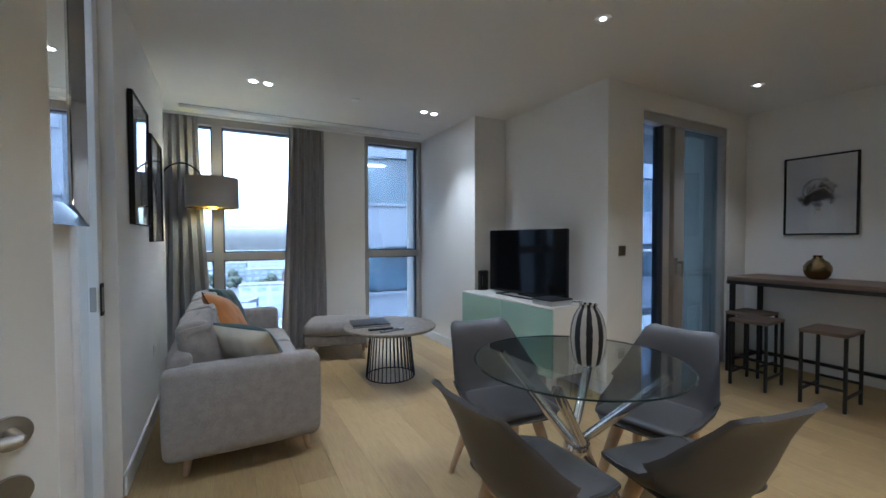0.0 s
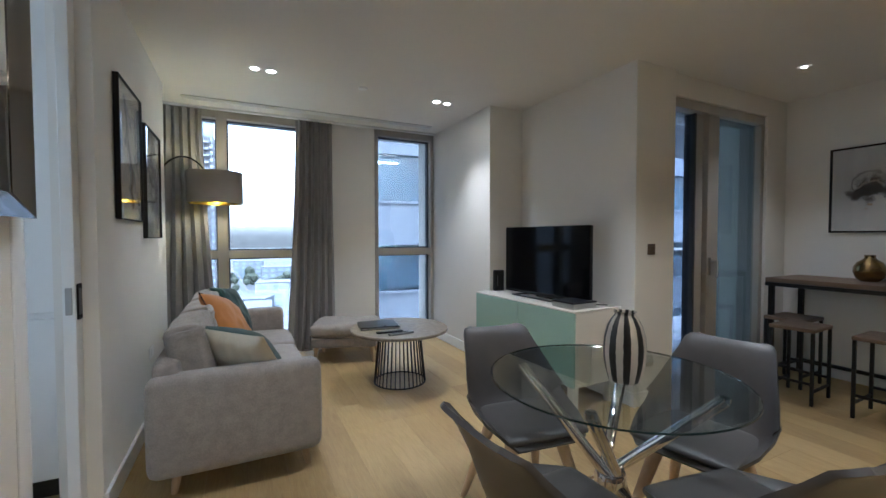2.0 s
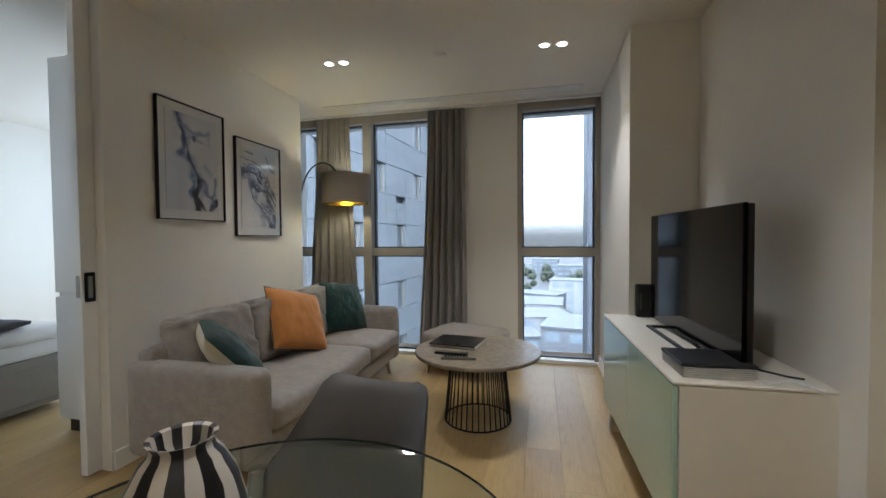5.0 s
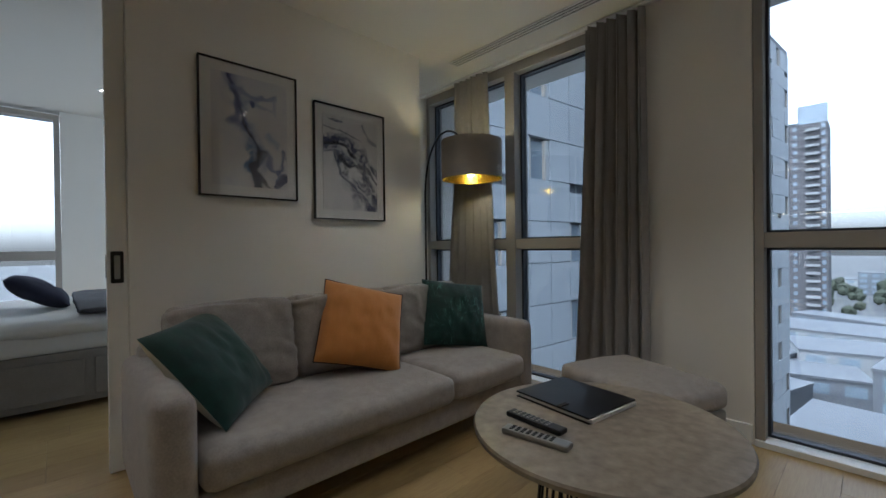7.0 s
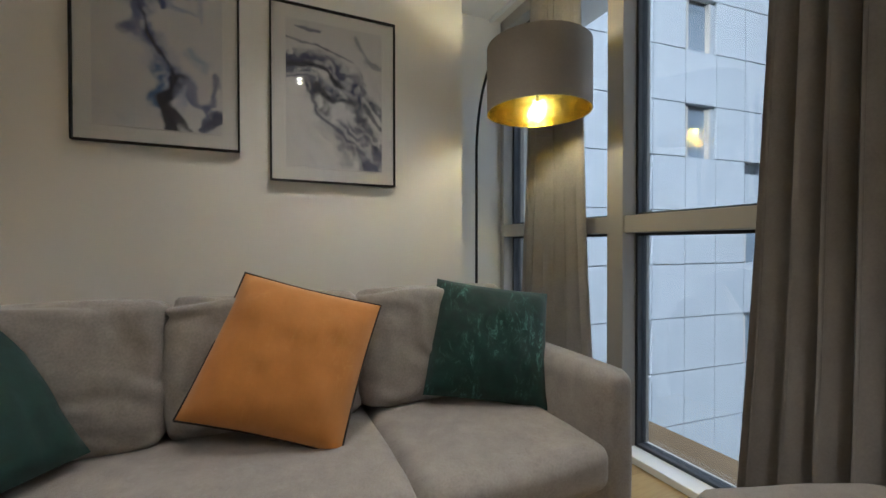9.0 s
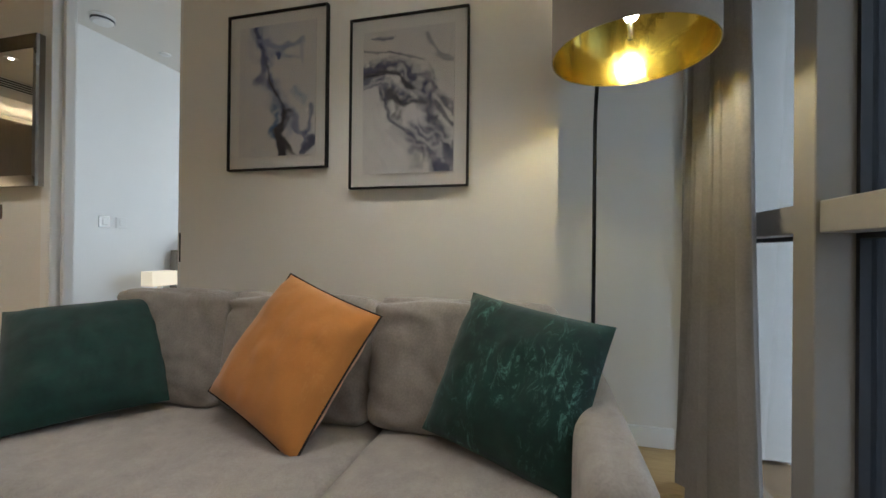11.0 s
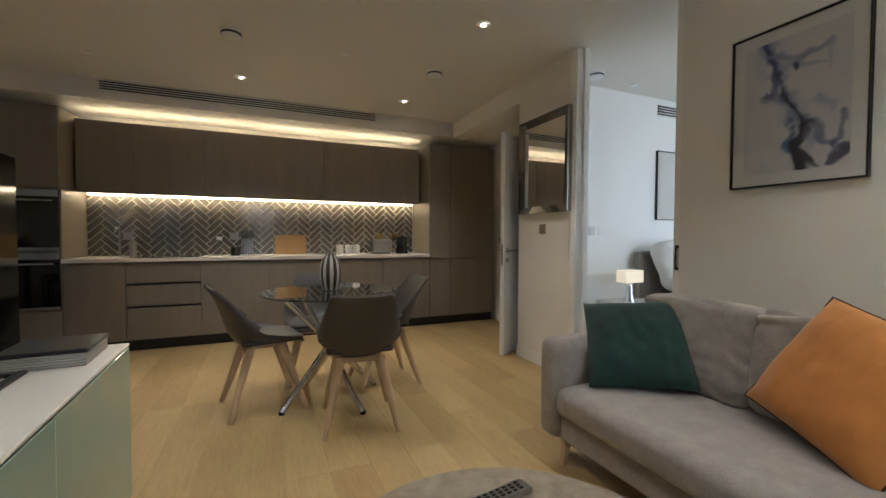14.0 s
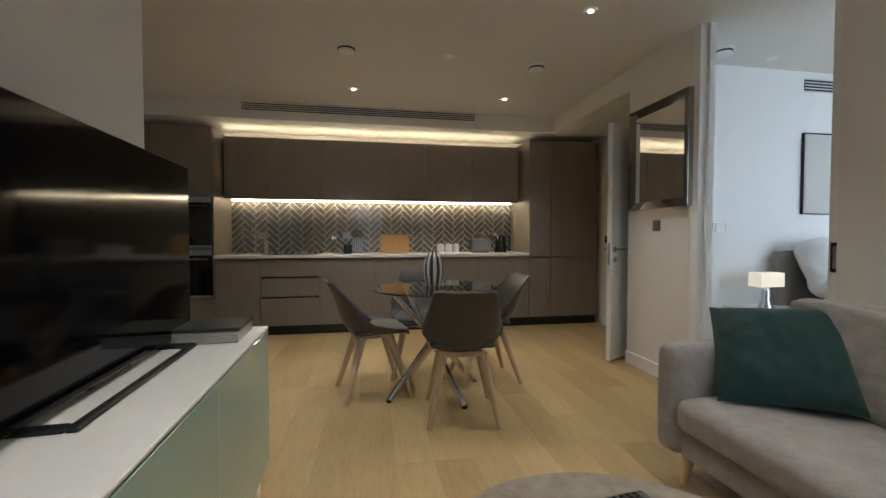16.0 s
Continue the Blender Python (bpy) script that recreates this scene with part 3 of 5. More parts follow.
# lobby door, standing open
ld = thing("door_lobby", -0.59, 1.075, 0, 30, "white painted door standing open", "door", kind="structure")
door_leaf = part("leaf", B(0, 0.89, -0.022, 0.022, 0.012, 2.19, 0.003, 1), "white", ld)
for s in (1, -1):
    part("rose", R((0.83, 0.022 * s, 1.04), (0.83, 0.032 * s, 1.04), 0.027, seg=20), "steel", door_leaf, smooth=40)
    lv = bmesh.new()
    rod(lv, (0.83, 0.03 * s, 1.04), (0.83, 0.075 * s, 1.04), 0.010)
    rod(lv, (0.835, 0.07 * s, 1.04), (0.705, 0.07 * s, 1.04), 0.010)
    part("lever", lv, "steel", door_leaf, smooth=40)
    part("escutcheon", R((0.83, 0.022 * s, 0.945), (0.83, 0.030 * s, 0.945), 0.026, seg=20), "steel", door_leaf, smooth=40)
part("lock_plate", B(0.8895, 0.892, -0.011, 0.011, 0.90, 1.10), "steel", door_leaf)

# ---------------------------------------------------------------- ceiling fixtures
def downlight(x, y, r=0.030):
    d = thing("downlight", x, y, CEIL, 0, "small round recessed downlight, lit", "downlight", "ceiling downlights")
    part("rim", lathe([(r, -0.001), (r, -0.006), (0.044, -0.006), (0.047, 0.0), (r, -0.001)], 24, False), "white", d, smooth=40)
    part("lens", R((0, 0, -0.004), (0, 0, -0.001), r, seg=24), "spotface", d)


for x, y in ((0.678, 4.43), (0.798, 4.437), (2.328, 4.53), (2.45, 4.54), (0.87, 0.56), (2.50, 0.58), (0.865, 2.36), (2.50, 2.36), (4.60, 2.49), (-2.6, 3.3)):
    downlight(x, y, 0.028 if 4.3 < y < 4.6 else 0.017)
for x, y, w in ((0.74, 4.43, 2.8), (2.39, 4.535, 4.4), (0.87, 0.56, 3.2), (2.50, 0.58, 5.0), (0.865, 2.36, 3.0), (2.50, 2.36, 4.0), (4.60, 2.49, 1.7), (-2.6, 3.3, 1.5)):
    spot(x, y, CEIL - 0.02, w, SOFTWARM, 95, 0.9)


def ceiling_disc(name, x, y, r, h, label, category):
    d = thing(name, x, y, CEIL, 0, label, category)
    part("body", lathe([(r * 0.2, -h), (r * 0.72, -h), (r * 0.9, -h * 0.75), (r * 0.92, -h * 0.25), (r, -h * 0.2), (r, 0)], 32), "white", d, smooth=40)
    if h > 0.02:
        part("vent_ring", lathe([(r * 0.80, -h * 0.72), (r * 0.935, -h * 0.72), (r * 0.935, -h * 0.42), (r * 0.80, -h * 0.42), (r * 0.80, -h * 0.72)], 32, False), "frame_dark", d, "dark slotted ring", smooth=40)


ceiling_disc("smoke_detector", 2.517, 1.533, 0.075, 0.048, "round white smoke detector on the ceiling", "smoke detector")
ceiling_disc("smoke_detector", 0.87, 1.452, 0.075, 0.048, "round white smoke detector on the ceiling", "smoke detector")
ceiling_disc("sprinkler_cover", 1.571, 4.49, 0.045, 0.012, "flat white sprinkler cover on the ceiling", "sprinkler")
ceiling_disc("sprinkler_cover", 1.68, 1.50, 0.045, 0.012, "flat white sprinkler cover on the ceiling", "sprinkler")
ceiling_disc("sprinkler_cover", 3.626, 0.676, 0.045, 0.012, "flat white sprinkler cover on the kitchen ceiling", "sprinkler")
ceiling_disc("smoke_detector", -0.50, 2.02, 0.075, 0.048, "round white smoke detector on the bedroom ceiling", "smoke detector")
ceiling_disc("sprinkler_cover", -1.05, 1.956, 0.045, 0.012, "flat white sprinkler cover on the bedroom ceiling", "sprinkler")


def vent(name, x0, x1, y0, y1, z, n, vertical, label):
    """Slot grille: along x, in the ceiling or in a front."""
    v = thing(name, (x0 + x1) / 2, y0, z, 0, label, "air vent")
    h = (x1 - x0) / 2
    s = y1 - y0
    t = 0.007 if vertical else 0.010
    if vertical:
        part("backing", B(-h, h, 0.001, 0.004, 0, s), "black_plastic", v)
        for k in range(n + 1):
            zz = s * k / n
            part("slat", B(-h, h, 0.004, 0.014, zz - t * 0.6, zz + t * 0.6, 0.002, 1), "white", v)
    else:
        part("backing", B(-h, h, 0, s, -0.004, -0.001), "black_plastic", v)
        for k in range(n + 1):
            yy = s * k / n
            part("slat", B(-h, h, yy - t * 0.7, yy + t * 0.7, -0.012, -0.004, 0.002, 1), "white", v)


vent("ceiling_vent", 0.065, 2.675, 5.39, 5.48, CEIL, 3, False, "white slot air vent in the ceiling by the windows")
vent("wall_vent", 1.06, 3.75, 0.0, 0.09, 2.575, 4, True, "dark slot air vent in the kitchen bulkhead")

# ---------------------------------------------------------------- kitchen
FY = -0.06


def cabinet(name, x0, x1, z0, z1, y0, y1, doors, label, category="cabinet", group="", gap=0.008, fill="cabinet"):
    """Carcass with door fronts; doors: (x0, x1, z0, z1) in plan units."""
    c = thing(name, (x0 + x1) / 2, y0, 0, 0, label, category, group)
    cx = (x0 + x1) / 2
    part("carcass", B(x0 - cx, x1 - cx, 0, y1 - y0 - 0.022, z0, z1), fill, c)
    for a, b, e, f in doors:
        part("door", B(a - cx + gap / 2, b - cx - gap / 2, y1 - y0 - 0.020, y1 - y0, e + gap / 2, f - gap / 2, 0.002, 1), fill, c)
    return c


XS = [4.06, 3.575, 2.93, 2.28, 1.635, 0.99, 0.365]
for a, b in zip(XS[1:], XS):
    cabinet("wall_cabinet", a, b, 1.628, 2.36, Y0, -0.34, [(a, b, 1.613, 2.36)], "taupe wood handleless wall cabinet", group="kitchen wall cabinets")
base = [(4.08, 3.59), (3.59, 2.935), (2.935, 2.28), (2.28, 1.59), (1.59, 0.95), (0.95, 0.325)]
for i, (b, a) in enumerate(base):
    dr = [(a, b, 0.69, 0.89), (a, b, 0.455, 0.67), (a, b, 0.11, 0.435)] if i == 1 else [(a, b, 0.11, 0.89)]
    c = cabinet("base_cabinet", a, b, 0.11, 0.90, Y0, FY, dr, "taupe wood base unit with three drawers" if i == 1 else "taupe wood handleless base unit", group="kitchen base units")
    if i == 1:
        for z in (0.68, 0.445):
            part("finger_rail", B((a - b) / 2 + 0.003, (b - a) / 2 - 0.003, FY - Y0 - 0.045, FY - Y0 - 0.021, z - 0.009, z + 0.009), "black_plastic", c, "dark recessed finger rail")
tagged(part("plinth", B(0.32, 4.08, FY - 0.06, FY - 0.045, 0, 0.11), "black_plastic"), "dark plinth under the base units", "plinth", kind="structure")
tagged(part("plinth", B(-0.64, 0.32, FY - 0.06, FY - 0.045, 0, 0.11), "black_plastic"), "dark plinth under the tall units", "plinth", kind="structure")
ct = tagged(part("worktop", B(0.322, 4.082, Y0 + 0.003, FY + 0.02, 0.907, 0.945, 0.004, 2), "counter"), "white quartz kitchen worktop", "worktop")
tall = cabinet("tall_cabinet", 0.02, 0.32, 0.11, 2.40, Y0, FY, [(0.02, 0.32, 0.11, 0.88), (0.02, 0.32, 0.895, 2.40)], "taupe wood tall kitchen unit", group="tall kitchen units")
cabinet("tall_cabinet", -0.64, 0.02, 0.11, 2.40, Y0, FY, [(-0.64, 0.02, 0.11, 0.88), (-0.64, 0.02, 0.895, 2.40)], "taupe wood tall fridge housing", group="tall kitchen units")
ov = cabinet("tall_cabinet", 4.085, 4.71, 0.11, 2.40, Y0, FY, [(4.085, 4.71, 0.11, 0.455), (4.085, 4.71, 1.62, 2.40)], "taupe wood oven housing", group="tall kitchen units")
cabinet("tall_cabinet", 4.71, 5.30, 0.11, 2.40, Y0, FY, [(4.71, 5.30, 0.11, 2.40)], "taupe wood tall kitchen unit", group="tall kitchen units")
structure("filler_panel", B(5.303, X1 - 0.003, Y0 + 0.003, FY, 0, 2.40), "cabinet", "taupe filler panel", "panel")
tagged(part("plinth", B(4.085, 5.30, FY - 0.06, FY - 0.045, 0, 0.11), "black_plastic"), "dark plinth under the oven housing", "plinth", kind="structure")


def oven(z0, z1, label):
    o = thing("oven", 4.398, FY, z0, 0, label, "oven")
    h = z1 - z0
    front = part("front", B(-0.30, 0.30, -0.018, 0.004, 0.004, h - 0.004, 0.003, 1), "oven", o)
    part("control_panel", B(-0.30, 0.30, 0.004, 0.010, h - 0.07, h - 0.006, 0.002, 1), "steel", front)
    part("trim_strip", B(-0.30, 0.30, 0.004, 0.009, 0.004, 0.03, 0.002, 1), "steel", o)
    hb = R((-0.27, 0.045, h - 0.11), (0.27, 0.045, h - 0.11), 0.009)
    rod(hb, (-0.22, 0.0, h - 0.11), (-0.22, 0.045, h - 0.11), 0.007)
    rod(hb, (0.22, 0.0, h - 0.11), (0.22, 0.045, h - 0.11), 0.007)
    part("handle", hb, "steel", front, "steel bar handle", smooth=40)


oven(1.03, 1.61, "black glass built-in oven with steel trim")
oven(0.465, 1.015, "black glass built-in lower oven with steel handle")

# lights over and under the wall cabinets
tagged(part("led_strip", B(0.38, 4.05, -0.43, -0.415, 2.363, 2.371), "led_top"), "warm LED strip on top of the cabinets", "LED strip")
tagged(part("led_strip", B(0.38, 4.05, -0.62, -0.608, 1.620, 1.626), "led"), "warm LED strip under the wall cabinets", "LED strip")

# ---------------------------------------------------------------- television corner
tvu = thing("tv_cabinet", 3.008, 3.76, 0, 2.2, "white low television cabinet with mint glass doors", "tv cabinet")
part("body", B(-0.24, 0.26, -0.665, 0.665, 0.19, 0.757, 0.003, 1), "unit_white", tvu)
part("top", B(-0.262, 0.262, -0.667, 0.667, 0.7585, 0.77, 0.003, 1), "unit_white", tvu)
for a, b in ((-0.664, -0.002), (0.002, 0.664)):
    part("door", B(-0.262, -0.243, a, b, 0.19, 0.755, 0.002, 1), "mint", tvu, "glossy mint glass door")
for x in (-0.2, 0.2):
    for y in (-0.6, 0.6):
        part("leg", B(x - 0.03, x + 0.03, y - 0.03, y + 0.03, 0, 0.19, 0.003, 1), "unit_white", tvu)

tv = thing("television", 3.016, 3.724, 0.77, 3.3, "flat black television, switched off, on the white cabinet", "television")
part("screen_panel", B(-0.012, 0.006, -0.531, 0.531, 0.022, 0.654, 0.003, 1), "screen", tv)
part("bezel", B(0.0065, 0.03, -0.528, 0.528, 0.020, 0.651, 0.006, 2), "black_plastic", tv)
part("back_bulge", B(0.0305, 0.06, -0.42, 0.42, 0.08, 0.42, 0.012, 2), "black_plastic", tv)
st = bmesh.new()
box(st, -0.098, -0.073, -0.33, 0.33, 0.0, 0.012, 0.004, 1)
box(st, 0.10, 0.125, -0.33, 0.33, 0.0, 0.012, 0.004, 1)
box(st, -0.073, 0.10, -0.33, -0.30, 0.0, 0.012, 0.004, 1)
box(st, -0.073, 0.10, 0.30, 0.33, 0.0, 0.012, 0.004, 1)
box(st, 0.0, 0.12, -0.10, 0.10, 0.006, 0.05, 0.006, 1)
part("stand", st, "black_plastic", tv)

# ---------------------------------------------------------------- sofa group
sofa = thing("sofa", 0.0, 0.0, 0, 0, "light grey fabric three-seat sofa with pale wooden legs", "sofa")
SA, SB = 3.155, 5.31
part("base", soft(0.535, (SA + SB) / 2, 0.205, 0.77, SB - SA - 0.10, 0.15, 0.03, 16), "sofa", sofa, smooth=60)
part("back_frame", soft(0.21, (SA + SB) / 2, 0.44, 0.14, SB - SA - 0.12, 0.54, 0.05, 14), "sofa", sofa, smooth=60)
for y, z, n in ((SA + 0.075, 0.388, 0.83), (SB - 0.072, 0.37, 0.80)):
    part("armrest", soft(0.13 + n / 2, y, z, n, 0.14, 0.51, 0.05, 18, 0.006), "sofa", sofa, smooth=60)
for a, b, s in ((SA + 0.15, 4.53, 1.0), (4.53, SB - 0.15, 2.0)):
    part("seat_cushion", soft(0.605, (a + b) / 2, 0.350, 0.74, b - a - 0.004, 0.15, 0.05, 26, 0.012, 0.006, s, 8.0, 0.0), "sofa", sofa, smooth=60)
for a, b, s in ((3.31, 3.885, 3.0), (3.885, 4.50, 5.0), (4.50, 5.14, 7.0)):
    bm = soft(0, 0, 0, 0.19, b - a - 0.004, 0.44, 0.045, 40, 0.010, 0.006, s, 5.0, 0.016)
    bm.transform(Matrix.Translation((0.315, (a + b) / 2, 0.64)) @ Matrix.Rotation(radians(-10), 4, "Y"))
    part("back_cushion", bm, "sofa", sofa, smooth=60)
for x, y in ((0.25, SA + 0.14), (0.87, SA + 0.14), (0.25, SB - 0.2), (0.86, SB - 0.2)):
    part("leg", R((x + (0.03 if x > 0.5 else -0.02), y, 0), (x, y, 0.14), 0.016, 0.026, seg=14), "beech", sofa, "pale beech leg", smooth=40)


def cushion(name, tl, tr, bl, br, t, front, back, label, seed, piping=None):
    """Scatter cushion hung between its four corners, in metres, as seen from its front."""
    tl, tr, bl, br = Vector(tl), Vector(tr), Vector(bl), Vector(br)
    across, up = (tr - tl + br - bl) / 2, (tl - bl + tr - br) / 2
    w, h = across.length / K, up.length / K
    x = across.normalized()
    z = (up - x * up.dot(x)).normalized()
    y = z.cross(x)
    c = new(name)
    c.matrix_world = Matrix.Translation((tl + tr + bl + br) / 4) @ Matrix((x, y, z)).transposed().to_4x4()
    tagged(c, label, "cushion", "sofa cushions")
    bm = pillow(w, h, t, seed)
    other = bm.copy()
    bmesh.ops.delete(bm, geom=[f for f in bm.faces if f.calc_center_median().y > 0], context="FACES")
    bmesh.ops.delete(other, geom=[f for f in other.faces if f.calc_center_median().y < 0], context="FACES")
    part("front_cover", bm, front, c, smooth=80)
    part("back_cover", other, back, c, smooth=80)
    if piping:
        n = 60
        pts = []
        for sx, sz, ex, ez in ((-1, -1, 1, -1), (1, -1, 1, 1), (1, 1, -1, 1), (-1, 1, -1, -1)):
            for k in range(n // 4):
                u, v = sx + (ex - sx) * k / (n // 4), sz + (ez - sz) * k / (n // 4)
                pts.append((u * w / 2 * (1 - 0.035 * (1 - v * v)), 0, v * h / 2 * (1 - 0.035 * (1 - u * u))))
        pts.append(pts[0])
        part("piping", tube(bmesh.new(), pts, 0.0038, 6), piping, c, smooth=60)
    return c


cushion("cushion", (0.278, 3.844, 0.881), (0.419, 4.255, 0.742), (0.453, 3.615, 0.489), (0.598, 4.044, 0.397), 0.19, "orange", "orange",
        "orange velvet cushion with dark piping, leaning on the sofa", 1.3, "piping")
cushion("cushion", (0.297, 4.508, 0.852), (0.443, 4.935, 0.747), (0.42, 4.369, 0.425), (0.604, 4.76, 0.405), 0.18, "green_crushed", "ivory",
        "crushed emerald velvet cushion leaning on the sofa arm", 4.1)
cushion("cushion", (0.608, 2.928, 0.735), (0.289, 3.229, 0.782), (0.785, 3.176, 0.414), (0.426, 3.461, 0.429), 0.18, "green", "ivory",
        "emerald velvet cushion with ivory back beside the sofa arm", 7.7)

# ottoman
ot = thing("ottoman", 1.60, 5.33, 0, -21, "light grey fabric ottoman with pale wooden legs", "ottoman")
part("seat", soft(0, 0, 0.34, 0.70, 0.54, 0.14, 0.05, 14, 0.012, 0.004), "sofa", ot, smooth=60)
part("base", soft(0, 0, 0.22, 0.68, 0.52, 0.12, 0.03, 10), "sofa", ot, smooth=60)
for x in (-0.29, 0.29):
    for y in (-0.21, 0.21):
        part("leg", R((x * 1.05, y * 1.05, 0), (x, y, 0.165), 0.015, 0.024, seg=14), "beech", ot, "pale beech leg", smooth=40)

# coffee table
tb = thing("coffee_table", 1.86, 4.345, 0, 0, "round stone-top coffee table on a black wire basket base", "coffee table")
part("tabletop", lathe([(0.0, 0.473), (0.435, 0.473), (0.443, 0.477), (0.446, 0.492), (0.441, 0.50), (0.0, 0.50)], 72), "stone", tb, smooth=30)
for r, z, t in ((0.235, 0.006, 0.006), (0.19, 0.465, 0.007)):
    pts = [(r * math.cos(a * math.pi / 24), r * math.sin(a * math.pi / 24), z) for a in range(49)]
    part("ring", tube(bmesh.new(), pts, t), "black_metal", tb, smooth=60)
for k in range(36):
    a = 2 * math.pi * k / 36
    part("wire", R((0.235 * math.cos(a), 0.235 * math.sin(a), 0.006), (0.19 * math.cos(a), 0.19 * math.sin(a), 0.465), 0.0045, seg=6), "black_metal", tb, smooth=60)

# floor lamp
fl = thing("floor_lamp", -0.161, 5.295, 0, 0, "arched floor lamp with beige drum shade, gold inside, lit", "floor lamp")
part("base", lathe([(0.0, 0.0), (0.14, 0.0), (0.145, 0.01), (0.14, 0.022), (0.02, 0.028), (0.0, 0.028)], 40), "black_metal", fl, smooth=40)
pts = [(0, 0, 0.02), (0.0, 0, 1.585)]
for k in range(1, 25):
    a = math.pi * k / 24 * 0.93
    pts.append((0.25 - 0.25 * math.cos(a), 0.05 * k / 24, 1.585 + 0.50 * math.sin(a) ** 0.9))
pts.append((0.505, 0.05, 1.935))
part("pole", tube(bmesh.new(), pts, 0.008, 10), "black_metal", fl, smooth=60)
sh = part("shade", lathe([(0.235, 1.655), (0.238, 1.655), (0.238, 1.955), (0.235, 1.955), (0.235, 1.655)], 64, False), "shade", fl, smooth=40)
sh.matrix_basis = at(0.505, 0.05, 0)
li = part("shade_lining", lathe([(0.2335, 1.656), (0.2335, 1.954), (0.2345, 1.954), (0.2345, 1.656), (0.2335, 1.656)], 64, False), "gold", sh, "gold foil shade lining", smooth=40)
bb = part("bulb", lathe([(0.0, 1.765), (0.016, 1.769), (0.027, 1.79), (0.026, 1.812), (0.015, 1.842), (0.013, 1.855)], 24), "bulb", fl, smooth=60)
bb.matrix_basis = at(0.505, 0.05, 0)
so = part("socket", R((0, 0, 1.855), (0, 0, 1.965), 0.018, seg=16), "black_plastic", fl, smooth=40)
so.matrix_basis = at(0.505, 0.05, 0)


# curtains
def curtain(x0, x1, w0, w1, y, label, folds):
    """Hanging pleated curtain; w0, w1: how far its edges spread at the hem."""
    c = thing("curtain", 0, 0, 0, 0, label, "curtain", "window curtains")
    bm = bmesh.new()
    nu, nz = folds * 12, 16
    th = 0.006
    front, back = [], []
    for j in range(nz + 1):
        s = j / nz
        z = 2.645 - s * 2.615
        a, b = x0 - w0 * s ** 1.5, x1 + w1 * s ** 1.5
        fr, bk = [], []
        for i in range(nu + 1):
            u = i / nu
            ph = u * folds * 2 * math.pi
            amp = (0.050 + 0.014 * s) * (0.75 + 0.5 * noise.noise(Vector((u * folds * 0.9, 1.7, x0))))
            x = a + (b - a) * u + 0.012 * math.sin(ph * 2 + 0.6) + 0.02 * s * noise.noise(Vector((u * 5, s * 2, x0)))
            yy = y + amp * math.sin(ph + 0.8 * noise.noise(Vector((u * 3, s * 1.5, x0 + 4))))
            fr.append(bm.verts.new((x, yy - th, z)))
            bk.append(bm.verts.new((x, yy + th, z)))
        front.append(fr)
        back.append(bk)
    for j in range(nz):
        for i in range(nu):
            bm.faces.new((front[j][i], front[j][i + 1], front[j + 1][i + 1], front[j + 1][i]))
            bm.faces.new((back[j][i + 1], back[j][i], back[j + 1][i], back[j + 1][i + 1]))
        for i in (0, nu):
            bm.faces.new((front[j][i], back[j][i], back[j + 1][i], front[j + 1][i]))
    for j in (0, nz):
        for i in range(nu):
            bm.faces.new((front[j][i], back[j][i], back[j][i + 1], front[j][i + 1]))
    part("cloth", bm, "curtain", c, smooth=75)
    return c


curtain(-0.20, 0.205, 0.17, 0.15, 5.705, "floor-length grey pleated curtain drawn aside", 6)
curtain(1.12, 1.52, 0.12, 0.02, 5.700, "floor-length grey pleated curtain drawn aside", 6)
tr = tagged(part("curtain_track", B(-0.69, 2.865, 5.69, 5.72, CEIL - 0.025, CEIL - 0.003, 0.003, 1), "white"), "white ceiling curtain track", "curtain track")


# ---------------------------------------------------------------- pictures and mirror
def framed(name, w, h, frame_mat, label, face, depth=0.028, border=0.0075, mount=0.057):
    """Picture frame hanging in its own xz-plane, looking along -y."""
    p = new(name)
    tagged(p, label, "picture")
    fr = bmesh.new()
    box(fr, -w / 2, -w / 2 + border, -depth, 0, -h / 2, h / 2, 0.002, 1)
    box(fr, w / 2 - border, w / 2, -depth, 0, -h / 2, h / 2, 0.002, 1)
    box(fr, -w / 2 + border, w / 2 - border, -depth, 0, h / 2 - border, h / 2, 0.002, 1)
    box(fr, -w / 2 + border, w / 2 - border, -depth, 0, -h / 2, -h / 2 + border, 0.002, 1)
    part("picture_frame", fr, frame_mat, p)
    part("mount", B(-w / 2 + border, w / 2 - border, -0.012, -0.004, -h / 2 + border, h / 2 - border), "paper", p)
    i = border + mount
    part("print", B(-w / 2 + i, w / 2 - i, -0.0165, -0.0125, -h / 2 + i, h / 2 - i), face, p)
    g = part("glazing", B(-w / 2 + border, w / 2 - border, -0.0225, -0.0205, -h / 2 + border, h / 2 - border), clear_glass("picture_glass", (0.97, 0.97, 0.97)), p)
    g.visible_shadow = False
    return p


M["sheet"] = material("printed_pale_sheet", lin("c9c6c2"), 0.6, second=lin("d8d5d1"), scale=5)


